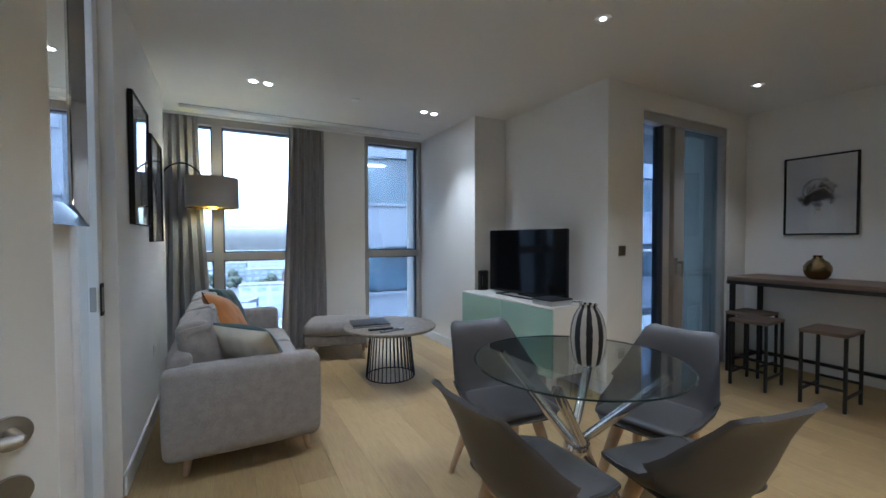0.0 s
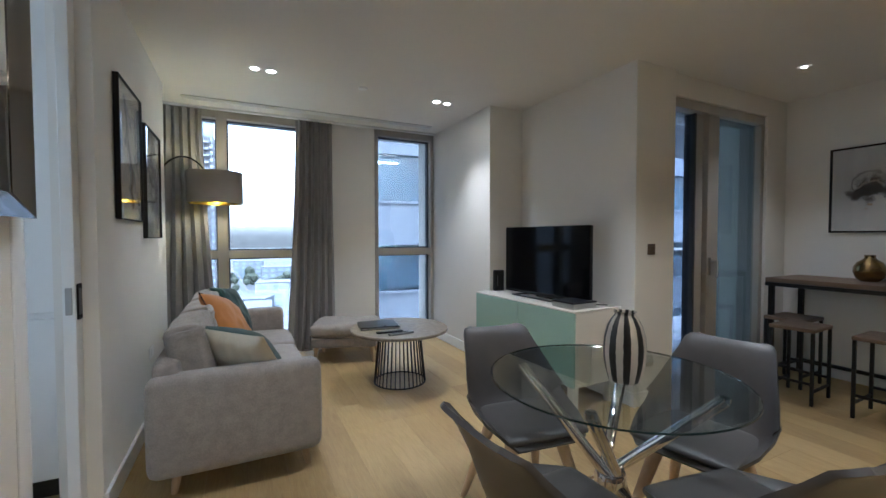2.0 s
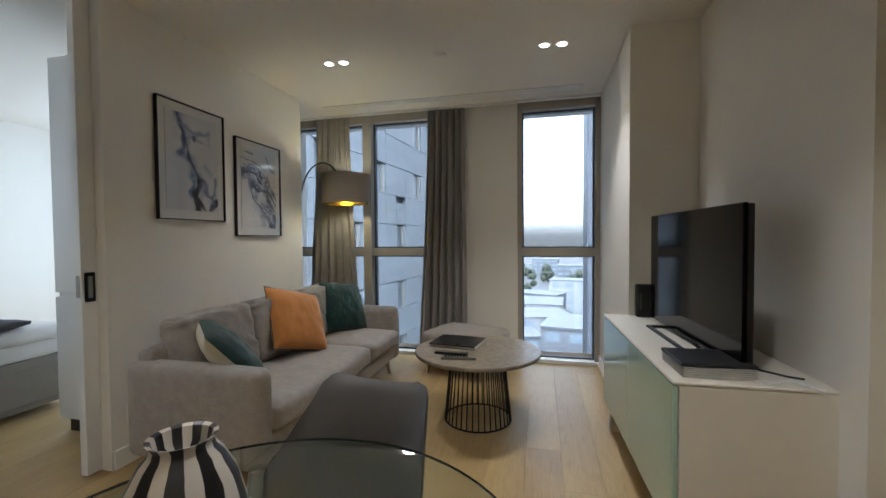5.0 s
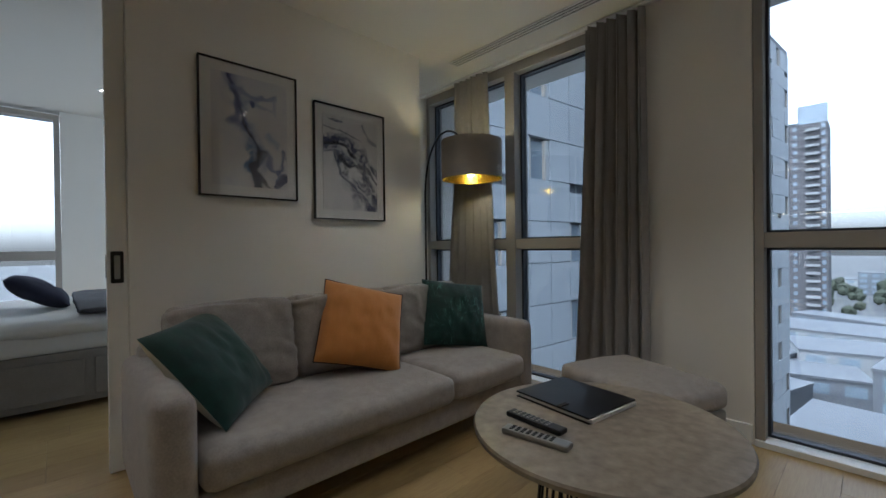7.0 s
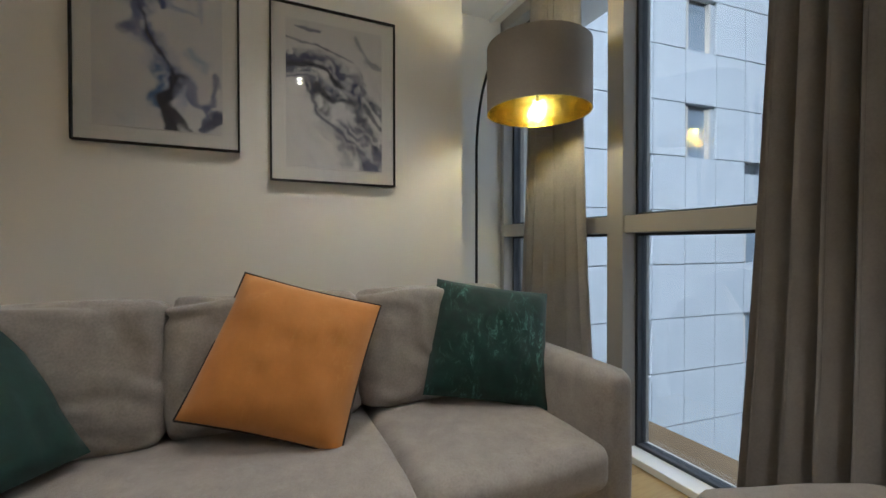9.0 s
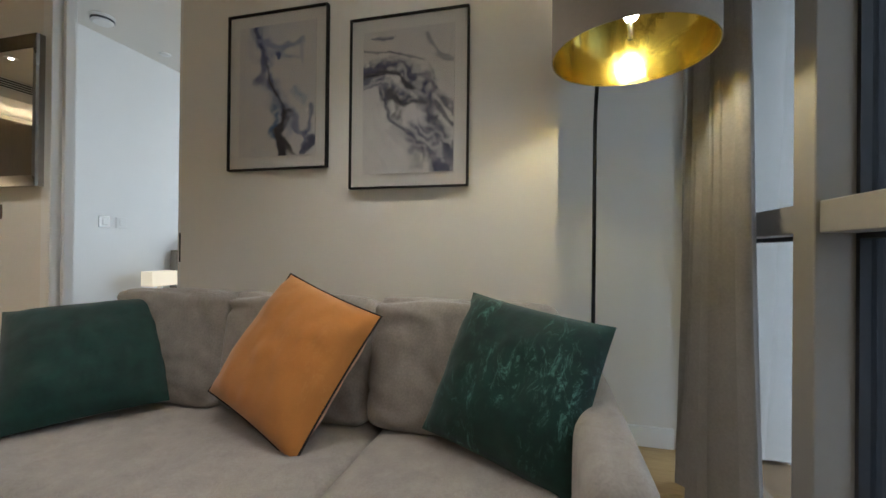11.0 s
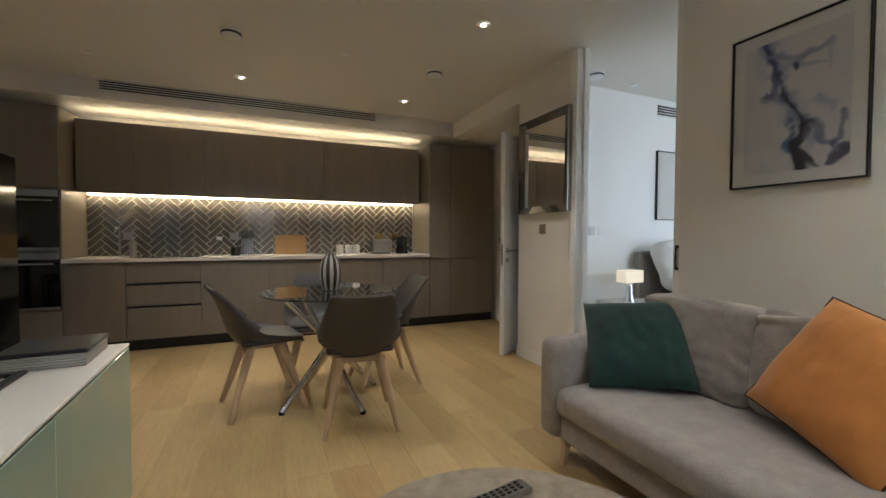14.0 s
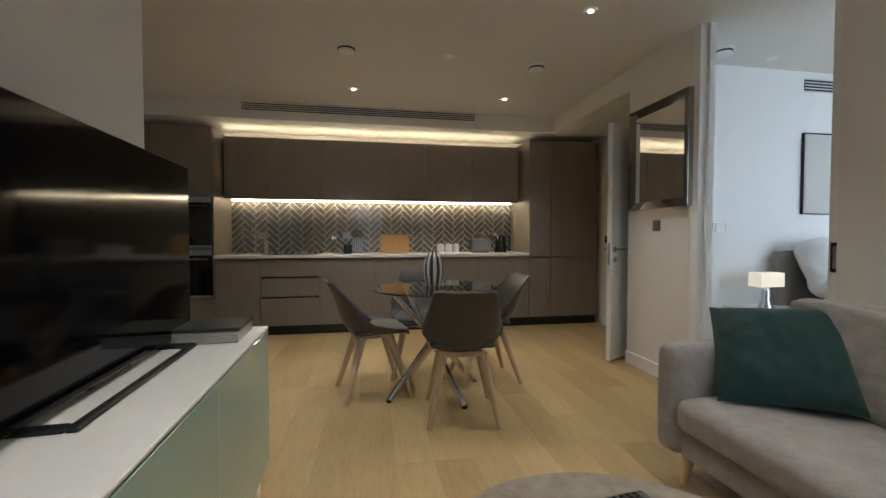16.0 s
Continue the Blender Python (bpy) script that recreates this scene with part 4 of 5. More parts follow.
p1 = framed("picture", 0.557, 0.778, "black_metal", "black framed abstract print with flowing blue ink", "sheet")
p1.matrix_world = at(X0 + 0.003, 3.807, 1.821, 0, 0, 90)
p2 = framed("picture", 0.562, 0.785, "black_metal", "black framed abstract print of indigo marbling", "sheet")
p2.matrix_world = at(X0 + 0.003, 4.483, 1.717, 0, 0, 90)
def inked(parent, w, h, layers, seed, lines, tint, warp=1.0, nx=130, nz=190):
    """Marbled ink on a printed sheet: soft strands along curves, drifted by noise. Curves run in sheet heights."""
    me = bpy.data.meshes.new("ink_print")
    us, vs = np.linspace(-0.5, 0.5, nx), np.linspace(-0.5, 0.5, nz)
    gx, gz = (g.ravel() for g in np.meshgrid(us * w / h, vs))
    verts = [(K * h * x, K * -0.0169, K * h * z) for x, z in zip(gx, gz)]
    faces = [(r * nx + c, r * nx + c + 1, (r + 1) * nx + c + 1, (r + 1) * nx + c) for r in range(nz - 1) for c in range(nx - 1)]
    me.from_pydata(verts, [], faces)

    def field(scale, shift, detail):
        return np.array([noise.fractal(Vector((x * scale, z * scale, shift)), 0.9, 2.1, detail) for x, z in zip(gx, gz)])

    dx, dz, cloud = field(5, seed, 5), field(5, seed + 20, 5), field(9, seed + 40, 5)
    X, Z = gx + 0.045 * warp * dx, gz + 0.045 * warp * dz
    colour = np.tile(np.array(lin("cfccc8")[:3]), (len(gx), 1))

    def blend(a, ink):
        nonlocal colour
        a = np.clip(a, 0, 1)[:, None]
        colour = colour * (1 - a) + np.array(lin(ink)[:3]) * a

    blend(0.25 + 0.35 * cloud, tint)
    if lines:
        across = (X * 0.80 + Z * 0.60) * lines
        blend(0.30 * np.clip(np.sin(across + 3 * dx) - 0.55, 0, 1) * (0.6 + cloud), "8f8c94")
    for path, width, strength, ink, streak in layers:
        best, side = np.full(len(gx), 9.0), np.zeros(len(gx))
        for (ax, az), (bx, bz) in zip(path, path[1:]):
            ex, ez = bx - ax, bz - az
            ll = ex * ex + ez * ez
            t = np.clip(((X - ax) * ex + (Z - az) * ez) / ll, 0, 1)
            qx, qz = X - ax - t * ex, Z - az - t * ez
            d = np.hypot(qx, qz)
            side = np.where(d < best, (ex * qz - ez * qx) / math.sqrt(ll), side)
            best = np.minimum(best, d)
        a = np.clip(1.5 - best / (width * (1.1 + 0.9 * cloud)).clip(0.003), 0, 1) * strength
        if streak:
            a = a * (0.35 + 0.65 * (0.5 + 0.5 * np.sin(side * streak + 5 * dz + 3 * cloud)))
        blend(a * (1.2 + 0.5 * dx), ink)
    data = me.color_attributes.new("ink", "FLOAT_COLOR", "POINT")
    data.data.foreach_set("color", np.hstack([colour, np.ones((len(gx), 1))]).astype(np.float32).ravel())
    me.materials.append(M["ink_print"])
    ob = new("ink_print", me)
    ob.parent = parent
    ob["label"] = "printed marbled ink"


M["ink_print"] = bpy.data.materials.new("printed_ink")
M["ink_print"].use_nodes = True
ink_attr = M["ink_print"].node_tree.nodes.new("ShaderNodeAttribute")
ink_attr.attribute_name = "ink"
M["ink_print"].node_tree.links.new(ink_attr.outputs["Color"], M["ink_print"].node_tree.nodes["Principled BSDF"].inputs["Base Color"])
M["ink_print"].node_tree.nodes["Principled BSDF"].inputs["Roughness"].default_value = 0.6

vein = [(-0.18, 0.5), (-0.16, 0.39), (-0.125, 0.22), (-0.06, 0.08), (0.0, -0.05), (0.056, -0.14), (0.11, -0.18)]
inked(p1, 0.43, 0.645, [
    (vein, 0.065, 0.55, "a3a8bd", 0), (vein[:4], 0.04, 0.75, "55608f", 60), (vein[:3], 0.02, 0.9, "2b3768", 0), (vein[3:], 0.028, 0.8, "4d5b86", 70), (vein[2:], 0.010, 0.9, "23263f", 0),
    ([(0.0, -0.10), (-0.012, -0.2), (0.008, -0.3), (0.04, -0.42)], 0.034, 0.85, "53719a", 40), ([(0.11, -0.18), (0.10, -0.24), (0.045, -0.28), (0.03, -0.38), (0.06, -0.5)], 0.026, 0.95, "1d1c2e", 0),
    ([(0.05, -0.32), (0.10, -0.42), (0.135, -0.5)], 0.026, 0.9, "2a2631", 50), ([(0.15, -0.2), (0.155, -0.3), (0.12, -0.37)], 0.03, 0.5, "9ea3bb", 60),
    ([(-0.16, 0.38), (-0.06, 0.36), (0.02, 0.34), (0.10, 0.37), (0.2, 0.36)], 0.020, 0.65, "7d86a8", 0), ([(-0.1, 0.30), (0.05, 0.30), (0.17, 0.24)], 0.016, 0.5, "8d94b0", 0), ([(0.2, 0.36), (0.215, 0.2)], 0.012, 0.45, "9aa0b6", 0),
    ([(0.02, 0.29), (0.022, 0.26)], 0.014, 0.9, "36487c", 0), ([(-0.15, 0.26), (-0.13, 0.15), (-0.17, 0.10)], 0.024, 0.75, "4d5784", 0), ([(0.17, -0.02), (0.22, -0.1)], 0.030, 0.6, "8ea0ba", 60),
    ([(0.16, -0.2), (0.22, -0.36), (0.3, -0.38)], 0.011, 0.6, "737b98", 0), ([(0.29, -0.15), (0.28, -0.34), (0.2, -0.47)], 0.013, 0.7, "5f678a", 0), ([(0.2, -0.47), (0.33, -0.40)], 0.022, 0.85, "32395a", 0),
    ([(-0.33, -0.38), (-0.25, -0.40), (-0.18, -0.47)], 0.008, 0.35, "a9aab4", 0),
], 3.0, 0, "bdbdc6")
inked(p2, 0.43, 0.65, [
    ([(-0.35, 0.20), (-0.2, 0.245), (-0.05, 0.21), (0.07, 0.13), (0.13, 0.03)], 0.062, 0.95, "3d4160", 55), ([(-0.35, 0.17), (-0.2, 0.215), (-0.06, 0.17), (0.05, 0.09)], 0.016, 0.95, "1d1f30", 0),
    ([(-0.35, 0.11), (-0.2, 0.135), (-0.08, 0.07), (0.02, 0.0)], 0.034, 0.8, "55586f", 80), ([(-0.17, 0.03), (-0.11, 0.06), (-0.06, 0.02), (-0.1, -0.07)], 0.022, 0.9, "1c1b24", 60),
    ([(-0.07, 0.05), (-0.02, -0.02), (0.05, -0.02), (0.10, -0.03)], 0.016, 0.85, "23232f", 0), ([(-0.18, 0.06), (-0.15, -0.08), (-0.06, -0.18), (0.07, -0.30), (0.2, -0.44), (0.27, -0.5)], 0.026, 0.85, "3a3d55", 75),
    ([(0.02, 0.0), (0.14, -0.03), (0.18, -0.11), (0.22, -0.25), (0.33, -0.40)], 0.040, 0.85, "33364c", 70), ([(0.08, -0.22), (0.2, -0.33), (0.33, -0.45)], 0.085, 0.7, "4b4d66", 90), ([(-0.12, -0.2), (0.0, -0.33), (0.1, -0.46)], 0.030, 0.4, "85858f", 80),
    ([(-0.35, 0.37), (-0.1, 0.335), (0.1, 0.28)], 0.008, 0.7, "6b6a76", 0), ([(-0.28, 0.465), (-0.1, 0.43)], 0.011, 0.75, "6b6d80", 0), ([(0.14, 0.44), (0.2, 0.32), (0.33, 0.27)], 0.014, 0.6, "777886", 0),
    ([(0.16, 0.16), (0.24, 0.02), (0.33, -0.10)], 0.022, 0.75, "4a4c60", 60), ([(0.2, -0.02), (0.28, -0.14), (0.33, -0.18)], 0.016, 0.7, "3c3d50", 0),
], 11.0, 62, "c3bfbe", 0.8)
p3 = framed("picture", 0.568, 0.771, "black_metal", "black framed print of a dark round visor shape", "paper", border=0.016, mount=0.02)
ring = [(-0.02 + 0.17 * math.cos(k * math.pi / 12), 0.07 + 0.155 * math.sin(k * math.pi / 12)) for k in range(25)]
inked(p3, 0.50, 0.69, [
    ([(-0.06, 0.10), (0.02, 0.10)], 0.13, 0.45, "b9b2ac", 0), (ring, 0.012, 0.6, "8d8885", 0), ([(-0.07, -0.01), (0.03, 0.02)], 0.10, 1.0, "4a3e39", 0), ([(-0.08, -0.02), (0.03, 0.0)], 0.065, 0.8, "2f2826", 0),
    ([(-0.13, 0.02), (-0.06, 0.085), (0.05, 0.09), (0.10, 0.04)], 0.010, 0.8, "a89c90", 0), ([(-0.02, -0.20), (0.0, -0.205)], 0.012, 0.8, "b99a72", 0), ([(0.11, -0.12), (0.115, -0.125)], 0.008, 0.8, "5a4a42", 0),
    ([(0.10, 0.14), (0.14, 0.10)], 0.020, 0.6, "97867a", 0), ([(-0.17, 0.0), (-0.19, 0.02)], 0.006, 0.8, "5a4a42", 0), ([(-0.04, -0.25), (-0.045, -0.255)], 0.006, 0.8, "b99a72", 0),
], 21.0, 0, "d3d0cc", 0.35, 110, 150)
p3.matrix_world = at(X1 - 0.003, 2.378, 1.748, 0, 0, -90)

mir = new("mirror")
mir.matrix_world = at(XM + 0.002, 1.96, 1.815, 0, 0, 90)
tagged(mir, "rectangular wall-hung mirror with wide silver edge", "mirror")
MW, MH, MB = 0.70, 0.86, 0.065
bm = bmesh.new()
o = [(-MW / 2, -MH / 2), (MW / 2, -MH / 2), (MW / 2, MH / 2), (-MW / 2, MH / 2)]
i_ = [(-MW / 2 + MB, -MH / 2 + MB), (MW / 2 - MB, -MH / 2 + MB), (MW / 2 - MB, MH / 2 - MB), (-MW / 2 + MB, MH / 2 - MB)]
for k in range(4):
    a, b, c, d = o[k], o[(k + 1) % 4], i_[(k + 1) % 4], i_[k]
    fb = bmesh.new()
    pts = [fb.verts.new((p[0], y, p[1])) for p, y in ((a, -0.045), (b, -0.045), (c, -0.022), (d, -0.022), (a, 0), (b, 0), (c, 0), (d, 0))]
    for f in ((0, 1, 2, 3), (4, 7, 6, 5), (0, 4, 5, 1), (1, 5, 6, 2), (2, 6, 7, 3), (3, 7, 4, 0)):
        fb.faces.new([pts[q] for q in f])
    part("frame_strip", fb, "mirror_edge", mir)
bm.free()
part("mirror_glass", B(-MW / 2 + MB, MW / 2 - MB, -0.020, 0, -MH / 2 + MB, MH / 2 - MB), "mirror", mir)

# ---------------------------------------------------------------- dining group
def dining_chair(x, y, rz):
    """Tulip shell chair; its seat looks along +y."""
    c = thing("dining_chair", x, y, 0, rz, "charcoal shell dining chair with padded seat and pale wooden legs", "chair", "chairs round the glass table")
    prof = [(0.235, 0.448, 0.160, 0.0), (0.205, 0.470, 0.200, 0.012), (0.10, 0.462, 0.236, 0.04), (-0.02, 0.444, 0.252, 0.085), (-0.11, 0.442, 0.256, 0.125),
            (-0.165, 0.465, 0.260, 0.150), (-0.205, 0.525, 0.256, 0.140), (-0.235, 0.605, 0.240, 0.105), (-0.260, 0.69, 0.218, 0.066), (-0.287, 0.765, 0.198, 0.030),
            (-0.308, 0.805, 0.186, 0.012), (-0.326, 0.828, 0.170, 0.0), (-0.336, 0.837, 0.138, -0.004)]
    ns = 16
    top, bot = [], []
    bm = bmesh.new()
    for k, (py, pz, hw, curl) in enumerate(prof):
        a, b = prof[max(k - 1, 0)], prof[min(k + 1, len(prof) - 1)]
        d = Vector((0, b[0] - a[0], b[1] - a[1])).normalized()
        nrm = Vector((0, d.z, -d.y)) * -1
        if nrm.z < 0 and k < 5:
            nrm = -nrm
        nrm = Vector((0, -d.z, d.y)) if Vector((0, -d.z, d.y)).dot(Vector((0, 0.5, 1))) > 0 else Vector((0, d.z, -d.y))
        rt, rb = [], []
        for i in range(ns + 1):
            s = 2 * i / ns - 1
            p = Vector((hw * math.sin(1.4 * s) / math.sin(1.4), py, pz + (0.012 * s * s if k > 9 else 0))) + nrm * curl * 1.1 * (1 - math.cos(1.4 * s)) / (1 - math.cos(1.4))
            rt.append(bm.verts.new(p + nrm * 0.008))
            rb.append(bm.verts.new(p - nrm * 0.008))
        top.append(rt)
        bot.append(rb)
    for a, b, fl_ in ((top, bot, False),):
        for k in range(len(prof) - 1):
            for i in range(ns):
                bm.faces.new((a[k][i], a[k][i + 1], a[k + 1][i + 1], a[k + 1][i]))
                bm.faces.new((b[k][i + 1], b[k][i], b[k + 1][i], b[k + 1][i + 1]))
            for i in (0, ns):
                bm.faces.new((a[k][i], b[k][i], b[k + 1][i], a[k + 1][i]))
        for k in (0, len(prof) - 1):
            for i in range(ns):
                bm.faces.new((a[k][i], b[k][i], b[k][i + 1], a[k][i + 1]))
    part("shell", bm, "chair", c, smooth=60)
    part("seat_pad", soft(0, 0.035, 0.480, 0.40, 0.38, 0.035, 0.017, 12, 0.008), "chair", c, "charcoal padded seat cushion", smooth=60)
    br = bmesh.new()
    box(br, -0.15, 0.15, 0.09, 0.13, 0.405, 0.440, 0.004, 1)
    box(br, -0.15, 0.15, -0.13, -0.09, 0.405, 0.440, 0.004, 1)
    box(br, -0.12, 0.12, -0.09, 0.09, 0.425, 0.445, 0.003, 1)
    part("under_frame", br, "beech", c, "pale wooden under-frame")
    for sx in (-1, 1):
        for sy in (-1, 1):
            part("leg", R((sx * 0.215, sy * 0.235, 0), (sx * 0.12, sy * 0.10, 0.435), 0.016, 0.031, seg=12), "beech", c, "pale tapered wooden leg", smooth=40)
    return c


first_chair = dining_chair(1.755, 2.355, 173)
for x, y, rz in ((2.322, 1.872, 101), (1.42, 1.72, -88), (1.92, 1.47, -9)):
    copy_thing(first_chair, at(x, y, 0, 0, 0, rz))

dt = thing("dining_table", 1.868, 1.945, 0, 0, "round clear glass dining table on crossed chrome tubes", "dining table")
gt = part("tabletop", lathe([(0.0, 0.772), (0.467, 0.772), (0.473, 0.776), (0.473, 0.781), (0.467, 0.785), (0.0, 0.785)], 96), "table_glass", dt, "clear round glass top", smooth=30)
part("glass_rim", lathe([(0.4735, 0.775), (0.475, 0.776), (0.475, 0.781), (0.4735, 0.782), (0.4735, 0.775)], 96, False), "glass_edge", dt, smooth=30)
for k in range(4):
    a = radians(24 + 90 * k)
    b = a + radians(188)
    p, q = Vector((0.375 * math.cos(a), 0.375 * math.sin(a), 0.012)), Vector((0.37 * math.cos(b), 0.37 * math.sin(b), 0.762))
    part("tube_leg", R(p, q, 0.022, seg=20), "chrome", dt, "polished chrome tube", smooth=40)
    part("glass_pad", R((q.x, q.y, 0.756), (q.x, q.y, 0.772), 0.02, seg=16), "chrome", dt, smooth=40)
    part("foot_cap", R((p.x, p.y, 0.0), (p.x, p.y, 0.02), 0.021, seg=16), "black_plastic", dt, smooth=40)
hub = lathe([(0.030, 0.325), (0.056, 0.33), (0.062, 0.345), (0.062, 0.385), (0.056, 0.40), (0.030, 0.405), (0.030, 0.325)], 32, False)
part("hub", hub, "chrome", dt, "polished chrome collar where the tubes cross", smooth=40)

# ---------------------------------------------------------------- bar
bar = thing("bar_table", 5.235, 2.05, 0, 0, "narrow bar table with brown wood top and black metal frame", "bar table")
part("top", B(-0.30, 0.30, -0.84, 0.84, 0.91, 0.95, 0.004, 1), "rustic", bar)
part("apron", B(-0.305, -0.28, -0.84, 0.84, 0.875, 0.909, 0.002, 1), "black_metal", bar)
for y in (-0.80, 0.80):
    for x in (-0.27, 0.27):
        part("leg", B(x - 0.02, x + 0.02, y - 0.02, y + 0.02, 0, 0.909, 0.002, 1), "black_metal", bar)
    part("side_rail", B(-0.25, 0.25, y - 0.015, y + 0.015, 0.10, 0.13, 0.002, 1), "black_metal", bar)
part("foot_rail", B(0.255, 0.285, -0.78, 0.78, 0.10, 0.13, 0.002, 1), "black_metal", bar)


def stool(x, y, rz):
    s = thing("bar_stool", x, y, 0, rz, "black metal bar stool with brown wooden seat", "stool", "stools at the bar")
    part("seat", B(-0.185, 0.185, -0.15, 0.15, 0.575, 0.605, 0.005, 1), "rustic", s)
    for a in (-1, 1):
        for b in (-1, 1):
            part("leg", B(a * 0.17 - 0.011, a * 0.17 + 0.011, b * 0.135 - 0.011, b * 0.135 + 0.011, 0, 0.574, 0.002, 1), "black_metal", s)
        part("rail", B(a * 0.17 - 0.008, a * 0.17 + 0.008, -0.124, 0.124, 0.16, 0.18, 0.002, 1), "black_metal", s)
        part("rail", B(-0.159, 0.159, a * 0.135 - 0.008, a * 0.135 + 0.008, 0.10, 0.12, 0.002, 1), "black_metal", s)
    return s


s0 = stool(4.70, 2.515, 4)
copy_thing(s0, at(4.735, 2.005, 0, 0, 0, 2))
copy_thing(s0, at(5.06, 2.72, 0, 0, 0, 0))

# ---------------------------------------------------------------- bedroom
bed = thing("bed", -2.22, 2.87, 0, 0, "double bed with grey base, white duvet and grey headboard", "bed")
bed_base = part("base", soft(0, 0.05, 0.23, 1.66, 2.02, 0.38, 0.02, 8), "bedbase", bed, smooth=50)
for a, b in ((-0.55, 0.22), (0.28, 1.02)):
    part("drawer", B(0.832, 0.842, a, b, 0.09, 0.36, 0.003, 1), "bedbase", bed_base, "grey cloth drawer front")
part("mattress", soft(0, 0.05, 0.50, 1.66, 2.0, 0.2, 0.06, 12), "duvet", bed, smooth=60)
part("duvet", soft(0, 0.15, 0.60, 1.74, 1.76, 0.14, 0.06, 24, 0.02, 0.02, 3.0, 5.0), "duvet", bed, "white duvet", smooth=60)
part("headboard", soft(0.06, -1.03, 0.53, 1.82, 0.09, 1.0, 0.03, 10), "bedbase", bed, smooth=50)
for x in (-0.38, 0.53):
    bm = soft(0, 0, 0, 0.72, 0.20, 0.46, 0.09, 18, 0.03, 0.03, x, 6.0)
    bm.transform(Matrix.Translation((x, -0.80, 0.90)) @ Matrix.Rotation(radians(20), 4, "X"))
    part("pillow", bm, "duvet", bed, smooth=60)
    part("pillow", soft(x, -0.62, 0.73, 0.68, 0.44, 0.16, 0.07, 12, 0.03, 0.02, x + 3), "duvet", bed, smooth=60)
tagged(part("throw", soft(-2.22, 3.36, 0.70, 1.80, 0.60, 0.05, 0.02, 20, 0.0, 0.02, 4.0, 9.0), "throw", smooth=60), "charcoal knitted throw across the bed", "throw")
cu = new("cushion")
cu.matrix_world = at(-1.92, 2.85, 0.82, -58, 0, 180)
tagged(cu, "navy cushion on the bed", "cushion")
part("cover", pillow(0.45, 0.42, 0.16, 2.2), "navy", cu, smooth=80)

nst = thing("nightstand", -1.08, 1.98, 0, 0, "white bedside table beside the bed", "nightstand")
stand_body = part("body", B(-0.27, 0.27, -0.2, 0.2, 0.10, 0.52, 0.004, 1), "white", nst)
part("top", B(-0.285, 0.285, -0.21, 0.215, 0.52, 0.54, 0.003, 1), "white", nst)
part("drawer_front", B(-0.265, 0.265, 0.2005, 0.214, 0.33, 0.51, 0.003, 1), "white", stand_body)
bl = thing("bedside_lamp", -1.0, 1.99, 0.54, 0, "small bedside lamp with lit rectangular shade", "table lamp")
part("stem", lathe([(0.0, 0), (0.06, 0), (0.055, 0.02), (0.03, 0.08), (0.035, 0.14), (0.015, 0.19), (0.0, 0.19)], 24), "chrome", bl, smooth=50)
part("shade", B(-0.12, 0.12, -0.06, 0.06, 0.19, 0.31, 0.004, 1), "bedlamp", bl)
wr = thing("wardrobe", -0.53, 4.15, 0, 0, "tall white wardrobe with a dark groove", "wardrobe")
part("body", B(-0.32, 0.32, -0.63, 0.8, 0.10, 2.5, 0.003, 1), "white", wr)
part("door", B(-0.318, 0.318, -0.655, -0.633, 0.11, 0.925, 0.003, 1), "white", wr)
part("door", B(-0.318, 0.318, -0.655, -0.633, 0.955, 2.5, 0.003, 1), "white", wr)
part("plinth", B(-0.30, 0.30, -0.60, 0.78, 0.0, 0.10), "black_plastic", wr)
bm2 = thing("bedroom_mirror", -3.698, 4.53, 1.35, 90, "tall white-framed mirror on the bedroom wall", "mirror")
fr = bmesh.new()
for a, b, c, d in ((-0.23, -0.19, -0.7, 0.7), (0.19, 0.23, -0.7, 0.7), (-0.19, 0.19, 0.66, 0.7), (-0.19, 0.19, -0.7, -0.66)):
    box(fr, a, b, -0.03, 0, c, d, 0.003, 1)
part("mirror_frame", fr, "white", bm2)
part("mirror_glass", B(-0.19, 0.19, -0.015, 0, -0.66, 0.66), "mirror", bm2)
vent("bedroom_vent", -2.6, -1.62, 1.762, 1.872, 2.50, 4, True, "white slot air vent high on the bedroom wall")
p4 = framed("picture", 0.55, 0.75, "black_metal", "black framed pale print above the bedside", "paper", mount=0.03)
p4.matrix_world = at(-1.88, 1.762, 1.74, 0, 0, 180)

# ---------------------------------------------------------------- loose things
vz = thing("vase", 1.862, 1.88, 0.785, 0, "black and white striped ceramic vase", "vase")
prof = [(0.0, 0.0), (0.05, 0.0), (0.057, 0.006), (0.067, 0.04), (0.075, 0.09), (0.077, 0.125), (0.073, 0.17), (0.062, 0.212), (0.047, 0.24), (0.038, 0.25), (0.036, 0.258), (0.041, 0.266), (0.035, 0.264), (0.031, 0.245), (0.0, 0.22)]
stripe = bpy.data.materials.new("striped_glaze")
stripe.use_nodes = True
n_, l_ = stripe.node_tree.nodes, stripe.node_tree.links
p_ = n_["Principled BSDF"]
p_.inputs["Roughness"].default_value = 0.35
co_, sx_, at_, nz_ = n_.new("ShaderNodeTexCoord"), n_.new("ShaderNodeSeparateXYZ"), n_.new("ShaderNodeMath"), n_.new("ShaderNodeTexNoise")
l_.new(co_.outputs["Object"], sx_.inputs[0])
at_.operation = "ARCTAN2"
l_.new(sx_.outputs[1], at_.inputs[0])
l_.new(sx_.outputs[0], at_.inputs[1])
nz_.inputs["Scale"].default_value, nz_.inputs["Detail"].default_value = 40, 4
l_.new(co_.outputs["Object"], nz_.inputs["Vector"])
wob, sn, rp = n_.new("ShaderNodeMath"), n_.new("ShaderNodeMath"), n_.new("ShaderNodeValToRGB")
